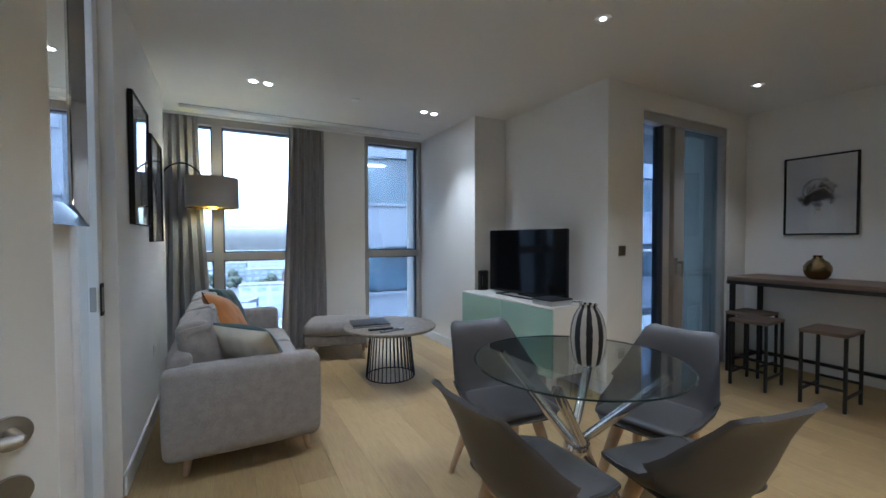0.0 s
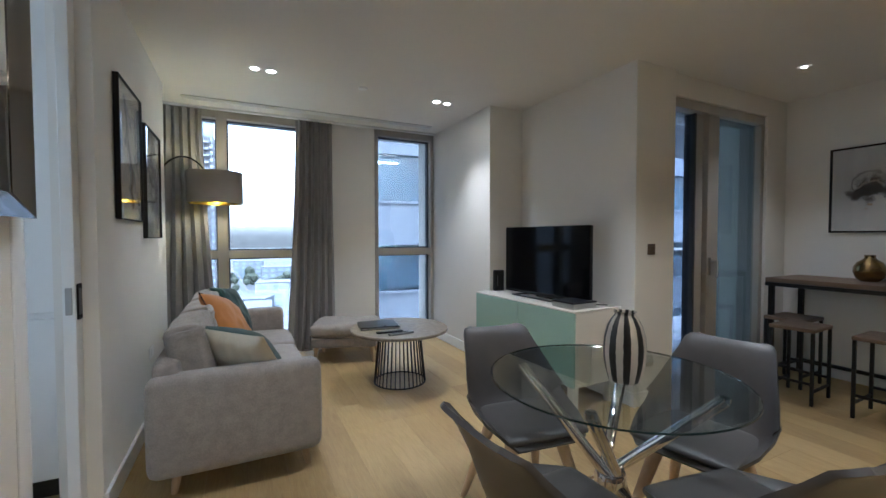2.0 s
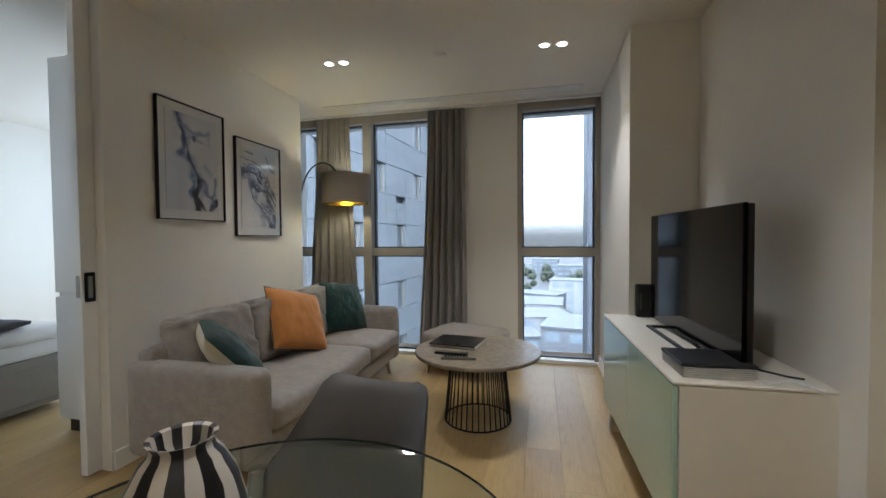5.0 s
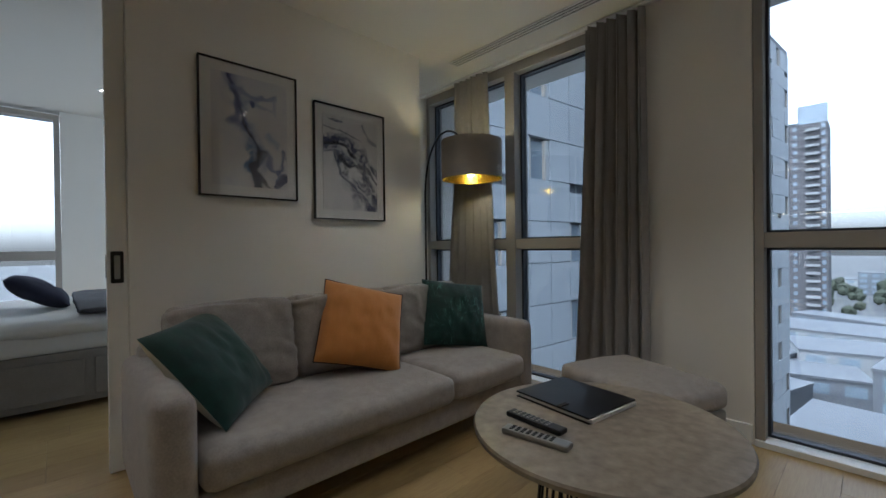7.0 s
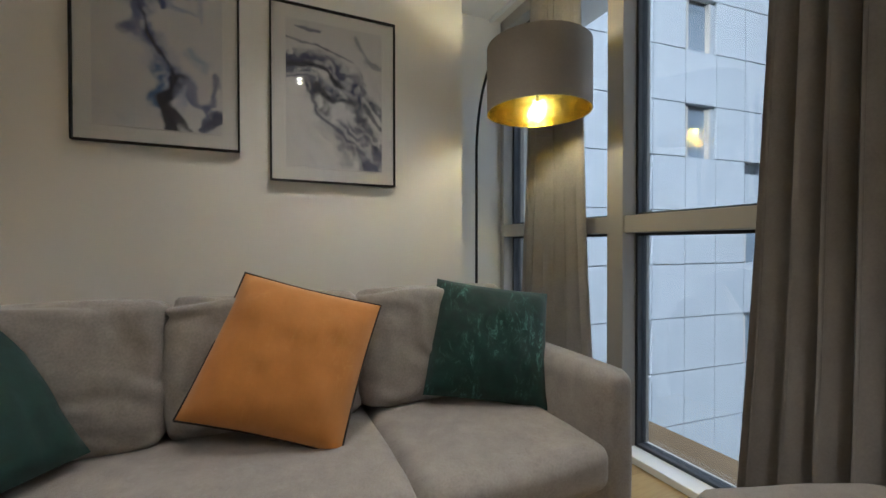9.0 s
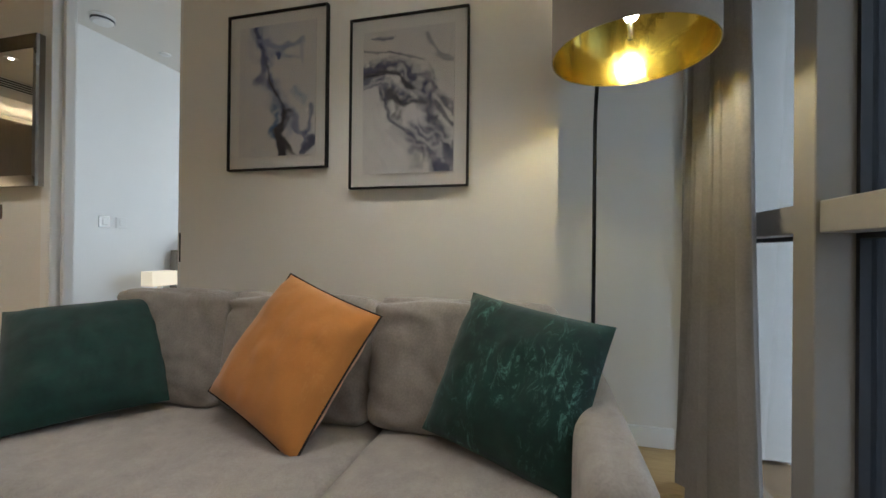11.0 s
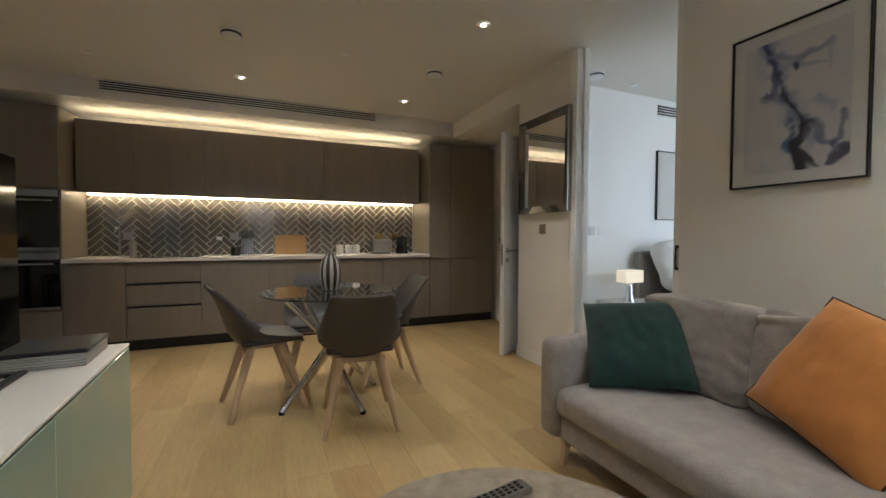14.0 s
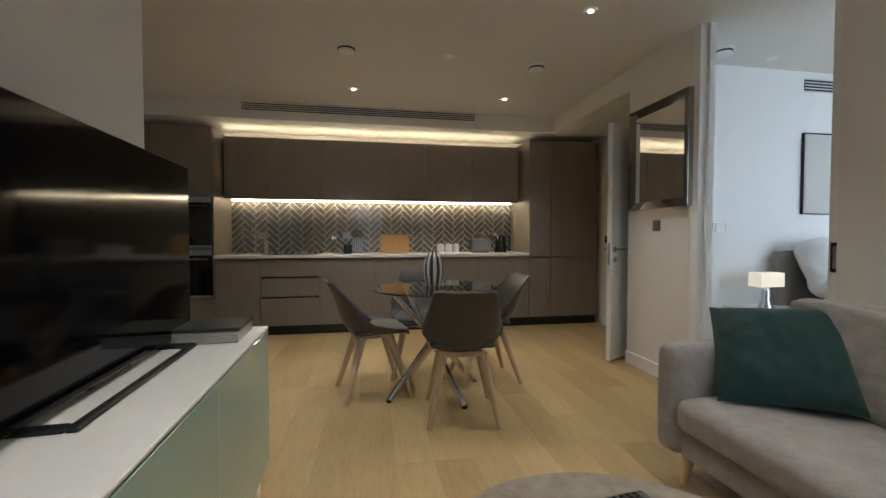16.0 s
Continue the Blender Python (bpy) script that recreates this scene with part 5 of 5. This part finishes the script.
wob.operation, sn.operation = "MULTIPLY_ADD", "SINE"
l_.new(at_.outputs[0], wob.inputs[0])
wob.inputs[1].default_value = 9
l_.new(nz_.outputs["Fac"], wob.inputs[2])
l_.new(wob.outputs[0], sn.inputs[0])
l_.new(sn.outputs[0], rp.inputs[0])
rp.color_ramp.elements[0].position, rp.color_ramp.elements[0].color = 0.0, lin("1c1a1a")
rp.color_ramp.elements[1].position, rp.color_ramp.elements[1].color = 0.12, lin("bdb5a9")
l_.new(rp.outputs[0], p_.inputs["Base Color"])
part("body", lathe(prof, 48), stripe, vz, smooth=50)

gp = thing("gold_pot", 5.30, 2.30, 0.95, 0, "round aged gold pot on the bar", "pot")
part("body", lathe([(0.0, 0.0), (0.055, 0.0), (0.088, 0.03), (0.105, 0.08), (0.102, 0.12), (0.08, 0.16), (0.045, 0.185), (0.034, 0.20), (0.036, 0.222), (0.03, 0.22), (0.028, 0.20), (0.0, 0.18)], 40), "gold_pot", gp, smooth=60)

# ---------------------------------------------------------------- outside
tagged(part("ground", B(-1500, 1500, -1500, 1500, -37.0, -36.0), "asphalt"), "grey city ground far below", "ground", kind="structure")


def city_block(name, x0, x1, y0, y1, z0, z1, mat, label, floors, bays, rz=0, sides=("s",)):
    b = thing(name, (x0 + x1) / 2, (y0 + y1) / 2, z0, rz, label, "building")
    hx, hy, h = (x1 - x0) / 2, (y1 - y0) / 2, z1 - z0
    part("wall", B(-hx, hx, -hy, hy, 0, h), mat, b)
    part("roof", B(-hx - 0.2, hx + 0.2, -hy - 0.2, hy + 0.2, h, h + 0.5), "concrete", b)
    for f in range(floors):
        za, zb = h * (f + 0.3) / floors, h * (f + 0.8) / floors
        for i in range(bays):
            xa, xb = -hx + 2 * hx * (i + 0.2) / bays, -hx + 2 * hx * (i + 0.8) / bays
            part("window", B(xa, xb, -hy - 0.1, -hy + 0.1, za, zb), "city_glass", b)
    return b


random.seed(5)


def tower(x, y, w, d, h):
    """Slim block of flats: dark brick half with small windows, pale half with stacked balconies, glass crown."""
    t = thing("tower", x, y, -36, 0, "slim grey residential tower with stacked white balconies", "building")
    part("wall", B(-w / 2, w / 2, 0, d, 0, h * 0.92), "brick_dark", t)
    part("crown", B(-w * 0.12, w / 2, 0.5, d, h * 0.92, h), "city_glass", t, "pale glazed top storeys")
    part("roof", B(-w / 2 - 0.2, -w * 0.125, -0.2, d, h * 0.92, h * 0.93), "concrete", t)
    n = 27
    for f in range(n):
        za = h * 0.92 * f / n
        for c in (0.1, 0.28):
            part("window", B(-w / 2 + c * w, -w / 2 + (c + 0.09) * w, -0.12, 0.1, za + 0.9, za + 2.3), "city_glass", t)
        part("balcony", B(w * 0.05, w * 0.34, -1.3, 0.0, za, za + 1.0), "render_white", t, "white balcony front")
        part("window", B(w * 0.38, w * 0.46, -0.12, 0.1, za + 0.9, za + 2.5), "city_glass", t)


tower(-17, 215, 14, 15, 90)
for k in range(46):
    d = random.uniform(70, 420)
    a = random.uniform(-0.42, 0.42)
    x, y = d * math.sin(a), 8 + d * math.cos(a)
    w_, dd, h = random.uniform(12, 34), random.uniform(10, 22), random.uniform(6, 17)
    if abs(x + 17) < 22 and abs(y - 222) < 25:
        continue
    city_block("low_building", x - w_ / 2, x + w_ / 2, y - dd / 2, y + dd / 2, -36, -36 + h, random.choice(["render_white", "render_white", "brick", "concrete"]), "low city building seen from above", max(2, int(h / 3.4)), max(3, int(w_ / 5)), rz=random.uniform(-25, 25))

# stone-clad neighbour beside the windows: its face runs away from the window wall
nb = thing("apartment_building", -6.8, 9.5, -36, 84.7, "pale stone-clad building with staggered windows", "building")
LN, FL, PW, TOP = 42.0, 3.17, 1.2353, 53.9
part("wall", B(0, LN, 0.30, 14, 0, TOP), "concrete", nb)
part("roof", B(-0.2, LN + 0.2, 0.1, 14, TOP, TOP + 0.5), "concrete", nb)
part("end_wall", B(LN, LN + 0.25, 0.05, 14, 0, TOP), "facade", nb)
shared = {}
rest = bmesh.new()
for f in range(17):
    for i in range(34):
        for r in (0, 1):
            xa, za = i * PW, f * FL + r * FL / 2
            hole = r == 1 and (i + 2 * (f // 4)) % 4 == 3
            slot = r == 0 and (i + 2 * (f // 4)) % 4 == 1 and f % 4 == 0
            if hole:
                wn_ = part("window", B(xa + 0.12, xa + 0.95, 0.17, 0.22, za - 0.25, za + 1.45), "city_glass", nb)
                fr = bmesh.new()
                box(fr, xa + 0.04, xa + 0.12, 0.03, 0.24, za - 0.3, za + 1.5)
                box(fr, xa + 0.95, xa + 1.01, 0.03, 0.24, za - 0.3, za + 1.5)
                part("window_reveal", fr, "frame", nb)
                part("metal_panel", B(xa + 1.03, xa + PW - 0.02, 0.06, 0.24, za + 0.02, za + 1.5), "facade", nb)
                continue
            key = "slot" if slot else "panel"
            if f >= 12:
                if key not in shared:
                    shared[key] = None
                top_ = 1.2 if slot else FL / 2 - 0.02
                if shared[key] is None:
                    ob = part("panel", B(0.01, PW - 0.01, 0, 0.2, 0.01, top_), "facade", nb)
                    shared[key] = ob.data
                else:
                    ob = new("panel", shared[key])
                    ob.parent = nb
                ob.location = (K * xa, 0, K * za)
            else:
                box(rest, xa + 0.01, xa + PW - 0.01, 0, 0.2, za + 0.01, za + FL / 2 - 0.02)
tagged(part("lower_cladding", rest, "facade", nb), kind="stuff")

# office block to the north-east
of = thing("office_building", 3.9, 17.0, -36, -4, "grey office block with wide blue glazing", "building")
part("core", B(0.3, 45, 1.2, 20, 0, 60), "office", of)
part("corner_post", B(0, 0.6, 0.0, 1.2, 0, 60), "office", of)
M["office_in"] = material("office_interior", lin("6c747a"), 0.7, grain=0.4, scale=0.8)
M["office_lamp"] = glowing("office_ceiling_lamp", (1.0, 0.93, 0.8), 3.0)
for f in range(5, 16):
    z = f * 3.7
    part("spandrel", B(0.05, 45, -0.05, 0.4, z, z + 1.75), "office", of)
    part("sill_band", B(0.05, 45, -0.12, -0.05, z + 1.68, z + 1.80), "office", of)
    for i in range(11):
        xa = 0.6 + i * 3.9
        part("pane", B(xa + 0.08, xa + 3.75, 0.20, 0.24, z + 1.82, z + 3.68), clear_glass("office_glass", (0.62, 0.70, 0.76)) if (f, i) == (5, 0) else bpy.data.materials["office_glass"], of)
        part("mullion", B(xa - 0.08, xa + 0.08, 0.0, 0.3, z + 1.75, z + 3.7), "frame", of)
        if i < 6:
            part("ceiling_lamp", B(xa + 0.9, xa + 2.1, 0.7, 0.85, z + 3.45, z + 3.5), "office_lamp", of)
    part("inner_wall", B(0.6, 45, 1.1, 1.19, z + 1.8, z + 3.7), "office_in", of)

# balcony
bal = thing("balcony", 3.75, 5.2, 0, 0, "balcony with clear glass balustrade", "balcony", kind="structure")
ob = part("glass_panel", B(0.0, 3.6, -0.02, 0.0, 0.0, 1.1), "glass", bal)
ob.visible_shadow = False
part("rail", B(0.0, 3.6, -0.04, 0.02, 1.1, 1.14, 0.004, 1), "frame", bal)
structure("balcony_soffit", B(3.743, 7.5, 3.603, 5.2, 2.62, 2.85), "render_white", "pale balcony soffit", "balcony")


# distant woods
def wood(name, x, y, w, d, n, seed):
    rnd = random.Random(seed)
    bm = bmesh.new()
    for k in range(n):
        tmp = bmesh.new()
        bmesh.ops.create_icosphere(tmp, subdivisions=1, radius=rnd.uniform(2.2, 4.8))
        for v in tmp.verts:
            v.co *= 1 + 0.5 * noise.noise(v.co * 0.8 + Vector((k, seed, 0)))
        tmp.transform(Matrix.Translation((x + rnd.uniform(-w, w), y + rnd.uniform(-d, d), -36 + rnd.uniform(2, 8))))
        join(bm, tmp)
    tagged(part(name, bm, "leaf"), "dark far tree crowns between the buildings", "trees", kind="stuff")


wood("far_trees", -12, 150, 22, 14, 60, 3)
wood("far_trees", 10, 320, 160, 40, 160, 4)
wood("far_trees", -60, 380, 160, 60, 160, 6)

# ---------------------------------------------------------------- small things
def plate(x, y, z, rz, label, mat="plate", w=0.086, h=0.086):
    p = thing("wall_switch", x, y, z, rz, label, "switch")
    part("plate", B(-w / 2, w / 2, -0.006, 0, -h / 2, h / 2, 0.003, 2), mat, p)
    part("rocker", B(-w * 0.2, w * 0.2, -0.010, -0.0062, -h * 0.28, h * 0.28, 0.002, 1), mat, p)
    return p


plate(XM + 0.0005, 1.93, 1.246, 90, "bronze dimmer plate below the mirror")
plate(3.47, 2.9795, 1.23, 0, "bronze switch plate on the white wall end")
plate(3.46, 2.9795, 0.37, 0, "white socket plate low on the wall end", "white", 0.13)
plate(-0.72, 1.7605, 1.24, 180, "steel switch plate on the bedroom wall", "steel")
plate(-0.85, 1.7605, 1.24, 180, "white thermostat with dark display on the bedroom wall", "white")
plate(X0 + 0.0005, 2.98 + 1.40, 0.50, 90, "white double socket behind the sofa", "white", 0.15)
plate(-0.6995, 0.05, 1.12, 90, "dark door entry button on the lobby wall", "black_plastic", 0.06, 0.09)
for x in (3.71, 2.65, 0.83, 0.61):
    p = plate(x, Y0 + 0.0315, 1.17, 180, "steel kitchen socket plate on the tiles", "gold_pot" if x < 1 else "steel", 0.10)

# menu folder and remotes on the coffee table
mf = thing("folder", 1.695, 4.47, 0.50, -8, "closed black leather folder on the coffee table", "folder")
part("paper_block", B(-0.165, 0.178, -0.142, 0.140, 0.004, 0.016), "paper", mf)
cover = part("cover", B(-0.18, 0.17, -0.15, 0.15, 0.0165, 0.024, 0.003, 2), "black_plastic", mf, "black leather cover")
part("back_cover", B(-0.18, 0.17, -0.15, 0.15, 0.0, 0.0038, 0.0015, 1), "black_plastic", mf)
part("strap", B(0.03, 0.05, -0.151, -0.10, 0.0241, 0.027, 0.001, 1), "piping", cover)


def remote(x, y, rz, body, label):
    r = thing("remote_control", x, y, 0.50, rz, label, "remote control", "remotes on the coffee table")
    case = part("body", B(-0.115, 0.115, -0.024, 0.024, 0.0, 0.018, 0.006, 2), body, r)
    for i in range(8):
        for j in range(3):
            part("button", B(-0.09 + i * 0.02, -0.078 + i * 0.02, -0.016 + j * 0.012, -0.008 + j * 0.012, 0.0181, 0.0205, 0.001, 1), "steel" if body == "black_plastic" else "black_plastic", case)


remote(1.705, 4.175, -3, "black_plastic", "black television remote with pale buttons")
remote(1.775, 4.075, 8, "steel", "silver and black television remote")

# things on the television cabinet
sp = thing("router", 2.965, 4.37, 0.77, 0, "small black upright wireless router", "router")
part("case", B(-0.055, 0.055, -0.025, 0.025, 0.0, 0.215, 0.012, 3), "black_plastic", sp)
part("grille_line", B(-0.03, -0.026, -0.0262, -0.0252, 0.05, 0.16), "steel", sp)
bx = thing("set_top_box", 2.94, 3.26, 0.77, 3, "black set-top box with ridged silver sides", "set-top box")
M["bluebox"] = material("soft_black_plastic", lin("1e1e22"), 0.4, grain=0.08)
M["silver"] = material("silver_plastic", lin("b9b6b0"), 0.4, 0.2, grain=0.03)
part("lid", B(-0.13, 0.13, -0.115, 0.115, 0.0415, 0.055, 0.006, 2), "bluebox", bx)
for k in range(5):
    part("ridge", B(-0.125, 0.125, -0.115, 0.115, 0.002 + k * 0.0079, 0.0083 + k * 0.0079, 0.002, 1), "silver", bx)
part("feet", B(-0.11, 0.11, -0.10, 0.10, 0.0, 0.0019), "black_plastic", bx)
cb = tagged(part("cable", tube(bmesh.new(), [(3.06, 3.15, 0.774), (3.12, 3.13, 0.774), (3.18, 3.17, 0.775), (3.22, 3.11, 0.774), (3.235, 3.08, 0.774)], 0.004, 8), "white", smooth=60), "white cable lying on the cabinet", "cable")
cb = tagged(part("cable", tube(bmesh.new(), [(3.06, 3.40, 0.80), (3.10, 3.36, 0.77), (3.14, 3.28, 0.774), (3.20, 3.22, 0.774), (3.24, 3.20, 0.774)], 0.004, 8), "black_plastic", smooth=60), "black cable behind the television", "cable")

# worktop things
WT = 0.945
fc = thing("kitchen_tap", 3.75, -0.52, WT, 0, "steel kitchen tap over the sink", "tap")
tap_body = part("body", tube(bmesh.new(), [(0, 0, 0), (0, 0, 0.28), (0, 0.03, 0.31), (0, 0.12, 0.31), (0, 0.15, 0.29), (0, 0.15, 0.26)], 0.012, 12), "steel", fc, smooth=60)
part("lever", R((0.0, 0, 0.10), (-0.08, 0, 0.14), 0.006), "steel", tap_body, smooth=60)
fl2 = thing("soap_dispenser", 3.62, -0.45, WT, 0, "steel soap dispenser beside the sink", "dispenser")
part("bottle", lathe([(0.0, 0), (0.035, 0), (0.035, 0.16), (0.03, 0.17), (0.012, 0.175), (0.012, 0.2), (0.0, 0.2)], 24), "steel", fl2, smooth=40)
part("spout", R((0, 0, 0.2), (0, 0.05, 0.205), 0.006), "steel", fl2, smooth=40)
hob = thing("hob", 3.26, -0.36, WT, 0, "black glass induction hob set on the worktop", "hob")
part("glass", B(-0.31, 0.31, -0.24, 0.24, 0.0005, 0.007, 0.002, 1), "oven", hob)
cbt = thing("bottle", 2.79, -0.42, WT, 0, "clear glass bottle with white cap", "bottle")
part("glass", lathe([(0.0, 0), (0.04, 0), (0.042, 0.11), (0.02, 0.15), (0.018, 0.18), (0.0, 0.18)], 24), clear_glass("bottle_glass", (0.9, 0.93, 0.92)), cbt, smooth=40)
part("cap", R((0, 0, 0.181), (0, 0, 0.22), 0.03, seg=20), "white", cbt, smooth=40)
mg = thing("jar", 2.62, -0.36, WT, 0, "small black jar on the worktop", "jar")
part("body", lathe([(0.0, 0), (0.05, 0), (0.052, 0.08), (0.045, 0.09), (0.0, 0.09)], 24), "black_plastic", mg, smooth=40)
part("lid", lathe([(0.0, 0.0905), (0.047, 0.0905), (0.045, 0.105), (0.0, 0.108)], 24), "black_metal", mg, smooth=40)
kb = thing("knife_block", 2.50, -0.42, WT, 0, "clear knife block with steel knives", "knife block")
part("block", B(-0.075, 0.075, -0.05, 0.05, 0, 0.20, 0.004, 1), clear_glass("acrylic", (0.85, 0.87, 0.88)), kb)
for i in range(5):
    x = -0.055 + i * 0.027
    kn = part("blade", B(x - 0.009, x + 0.009, -0.002, 0.002, 0.02, 0.20), "steel", kb)
    part("handle", B(x - 0.010, x + 0.010, -0.008, 0.008, 0.205, 0.30, 0.003, 1), "black_plastic", kb)
for x, y, w, h, rz in ((2.01, -0.60, 0.36, 0.24, 0), (1.93, -0.55, 0.22, 0.20, 0)):
    bo = thing("chopping_board", x, y, WT, rz, "bamboo chopping board standing against the tiles", "chopping board", "chopping boards")
    part("board", B(-w / 2, w / 2, -0.011, 0.011, 0, h, 0.005, 2), "bamboo", bo)
    part("inset", B(-0.02, 0.05, 0.0112, 0.013, 0.05, 0.065), "steel" if w < 0.3 else "bamboo", bo)
for x in (1.42, 1.31, 1.21):
    cn = thing("canister", x, -0.42, WT, 0, "white ceramic storage jar with lid", "canister", "white canisters")
    pot = part("body", lathe([(0.0, 0), (0.043, 0), (0.045, 0.01), (0.045, 0.10), (0.0, 0.10)], 28), "white", cn, smooth=40)
    part("lid", lathe([(0.0, 0.1005), (0.047, 0.1005), (0.047, 0.112), (0.01, 0.116), (0.008, 0.128), (0.0, 0.13)], 28), "white", pot, smooth=40)
to = thing("toaster", 0.88, -0.40, WT, 0, "brushed steel two-slot toaster with dark base", "toaster")
part("body", B(-0.135, 0.135, -0.08, 0.08, 0.015, 0.185, 0.03, 4), "steel", to, smooth=40)
part("steel_band", B(-0.105, 0.105, 0.0803, 0.084, 0.04, 0.16, 0.003, 1), "steel", to)
part("slot_plate", B(-0.10, 0.10, -0.04, 0.04, 0.1853, 0.189, 0.002, 1), "steel", to)
part("foot", B(-0.11, 0.11, -0.06, 0.06, 0, 0.0148), "black_plastic", to)
part("dial", R((0, 0.0842, 0.08), (0, 0.094, 0.08), 0.02, seg=16), "steel", to, smooth=40)
kt = thing("kettle", 0.59, -0.40, WT, 0, "glossy black cordless kettle", "kettle")
kettle_body = part("body", lathe([(0.0, 0), (0.085, 0), (0.085, 0.02), (0.078, 0.03), (0.07, 0.14), (0.06, 0.215), (0.05, 0.232), (0.015, 0.238), (0.012, 0.255), (0.0, 0.257)], 32), "oven", kt, smooth=40)
part("handle", tube(bmesh.new(), [(-0.058, 0, 0.21), (-0.11, 0, 0.20), (-0.125, 0, 0.14), (-0.10, 0, 0.07), (-0.078, 0, 0.06)], 0.012, 10), "black_plastic", kettle_body, smooth=60)
part("spout", R((0.055, 0, 0.17), (0.095, 0, 0.215), 0.018, 0.010), "oven", kettle_body, smooth=60)

# ---------------------------------------------------------------- tiles: herringbone splashback
TX0, TX1, TZ0, TZ1 = 0.342, 4.078, 0.947, 1.608
sb = tagged(part("splashback", B(TX0, TX1, Y0 + 0.001, Y0 + 0.020, TZ0, TZ1), "grout"), "herringbone splashback of glazed grey tiles", "splashback", kind="structure")


def clip_poly(poly, x0, x1, z0, z1):
    for axis, lim, sign in ((0, x0, 1), (0, x1, -1), (1, z0, 1), (1, z1, -1)):
        out = []
        for a, b in zip(poly, poly[1:] + poly[:1]):
            ia, ib = sign * (a[axis] - lim) >= 0, sign * (b[axis] - lim) >= 0
            if ia:
                out.append(a)
            if ia != ib:
                t = (lim - a[axis]) / (b[axis] - a[axis])
                out.append((a[0] + t * (b[0] - a[0]), a[1] + t * (b[1] - a[1])))
        poly = out
        if not poly:
            break
    return poly


def slab_piece(name, poly, y0, y1, inset, mat, parent):
    """Tile from a polygon in x and z, with a chamfered face towards +y."""
    c = Vector((sum(p[0] for p in poly) / len(poly), sum(p[1] for p in poly) / len(poly)))
    bm = bmesh.new()
    lo = [bm.verts.new((p[0] - c.x, 0, p[1] - c.y)) for p in poly]
    mid = [bm.verts.new((p[0] - c.x, y1 - y0 - inset, p[1] - c.y)) for p in poly]
    hi = []
    for p in poly:
        d = Vector((p[0], p[1])) - c
        q = d * max(0.0, 1 - inset * 1.4 / max(d.length, 1e-4))
        hi.append(bm.verts.new((q.x, y1 - y0, q.y)))
    n = len(poly)
    for a, b in ((lo, mid), (mid, hi)):
        for k in range(n):
            bm.faces.new((a[k], a[(k + 1) % n], b[(k + 1) % n], b[k]))
    bm.faces.new(hi)
    ob = part(name, bm, mat, parent)
    ob.location = (K * c.x, K * y0, K * c.y)
    ob.rotation_euler = (random.uniform(-0.006, 0.006), 0, random.uniform(-0.006, 0.006))
    return ob


TL, TW, GP = 0.205, 0.063, 0.0055
r2 = math.sqrt(0.5)
for k in range(-90, 90):
    for m in range(-3, 18):
        for kind in (0, 1):
            if kind == 0:
                u0, v0, du, dv = k * TW + m * TL, k * TW - m * TL, TL, TW
            else:
                u0, v0, du, dv = k * TW + m * TL + TL, k * TW - m * TL + TW - TL, TW, TL
            g = GP
            quad = [(u0 + g, v0 + g), (u0 + du - g, v0 + g), (u0 + du - g, v0 + dv - g), (u0 + g, v0 + dv - g)]
            quad = [((u - v) * r2 + TX0, (u + v) * r2 + TZ0 - 0.05) for u, v in quad]
            if max(p[0] for p in quad) < TX0 or min(p[0] for p in quad) > TX1 or max(p[1] for p in quad) < TZ0 or min(p[1] for p in quad) > TZ1:
                continue
            quad = clip_poly(quad, TX0 + 0.002, TX1 - 0.002, TZ0 + 0.002, TZ1 - 0.002)
            if len(quad) >= 3:
                area = abs(sum(a[0] * b[1] - b[0] * a[1] for a, b in zip(quad, quad[1:] + quad[:1]))) / 2
                if area > 0.0004:
                    slab_piece("tile", quad, Y0 + 0.0205, Y0 + 0.030, 0.003, "tile", sb)

# ---------------------------------------------------------------- floor boards along y
PWID = 0.205
rnd = random.Random(11)
lengths = {}


def board(x, y0, y1, parent):
    ln = round(y1 - y0, 3)
    if ln not in lengths:
        bm = bmesh.new()
        box(bm, -PWID / 2 + 0.0004, PWID / 2 - 0.0004, 0.0004, ln - 0.0004, -0.02, 0.0, 0.0006, 1)
        ob = part("plank", bm, "oak", parent)
        lengths[ln] = ob.data
    else:
        ob = new("plank", lengths[ln])
        ob.parent = parent
    ob.location = (K * x, K * y0, 0)


def lay(x0, x1, y0, y1):
    n = round((x1 - x0) / PWID)
    for i in range(n):
        x = x0 + (i + 0.5) * PWID
        y = y0
        cut = rnd.choice((0.5, 0.9, 1.3, 1.7))
        while y < y1 - 0.001:
            e = min(y + cut, y1)
            if y1 - e < 0.25:
                e = y1
            board(x, y, e, floor)
            y, cut = e, 1.9


lay(-0.86, 3.855, -0.70, 5.95)
lay(3.855, 5.70, -0.70, 3.20)
lay(-3.73, -0.86, 1.7, 5.95)
tagged(floor, "pale oiled oak plank floor", "floor", kind="structure")
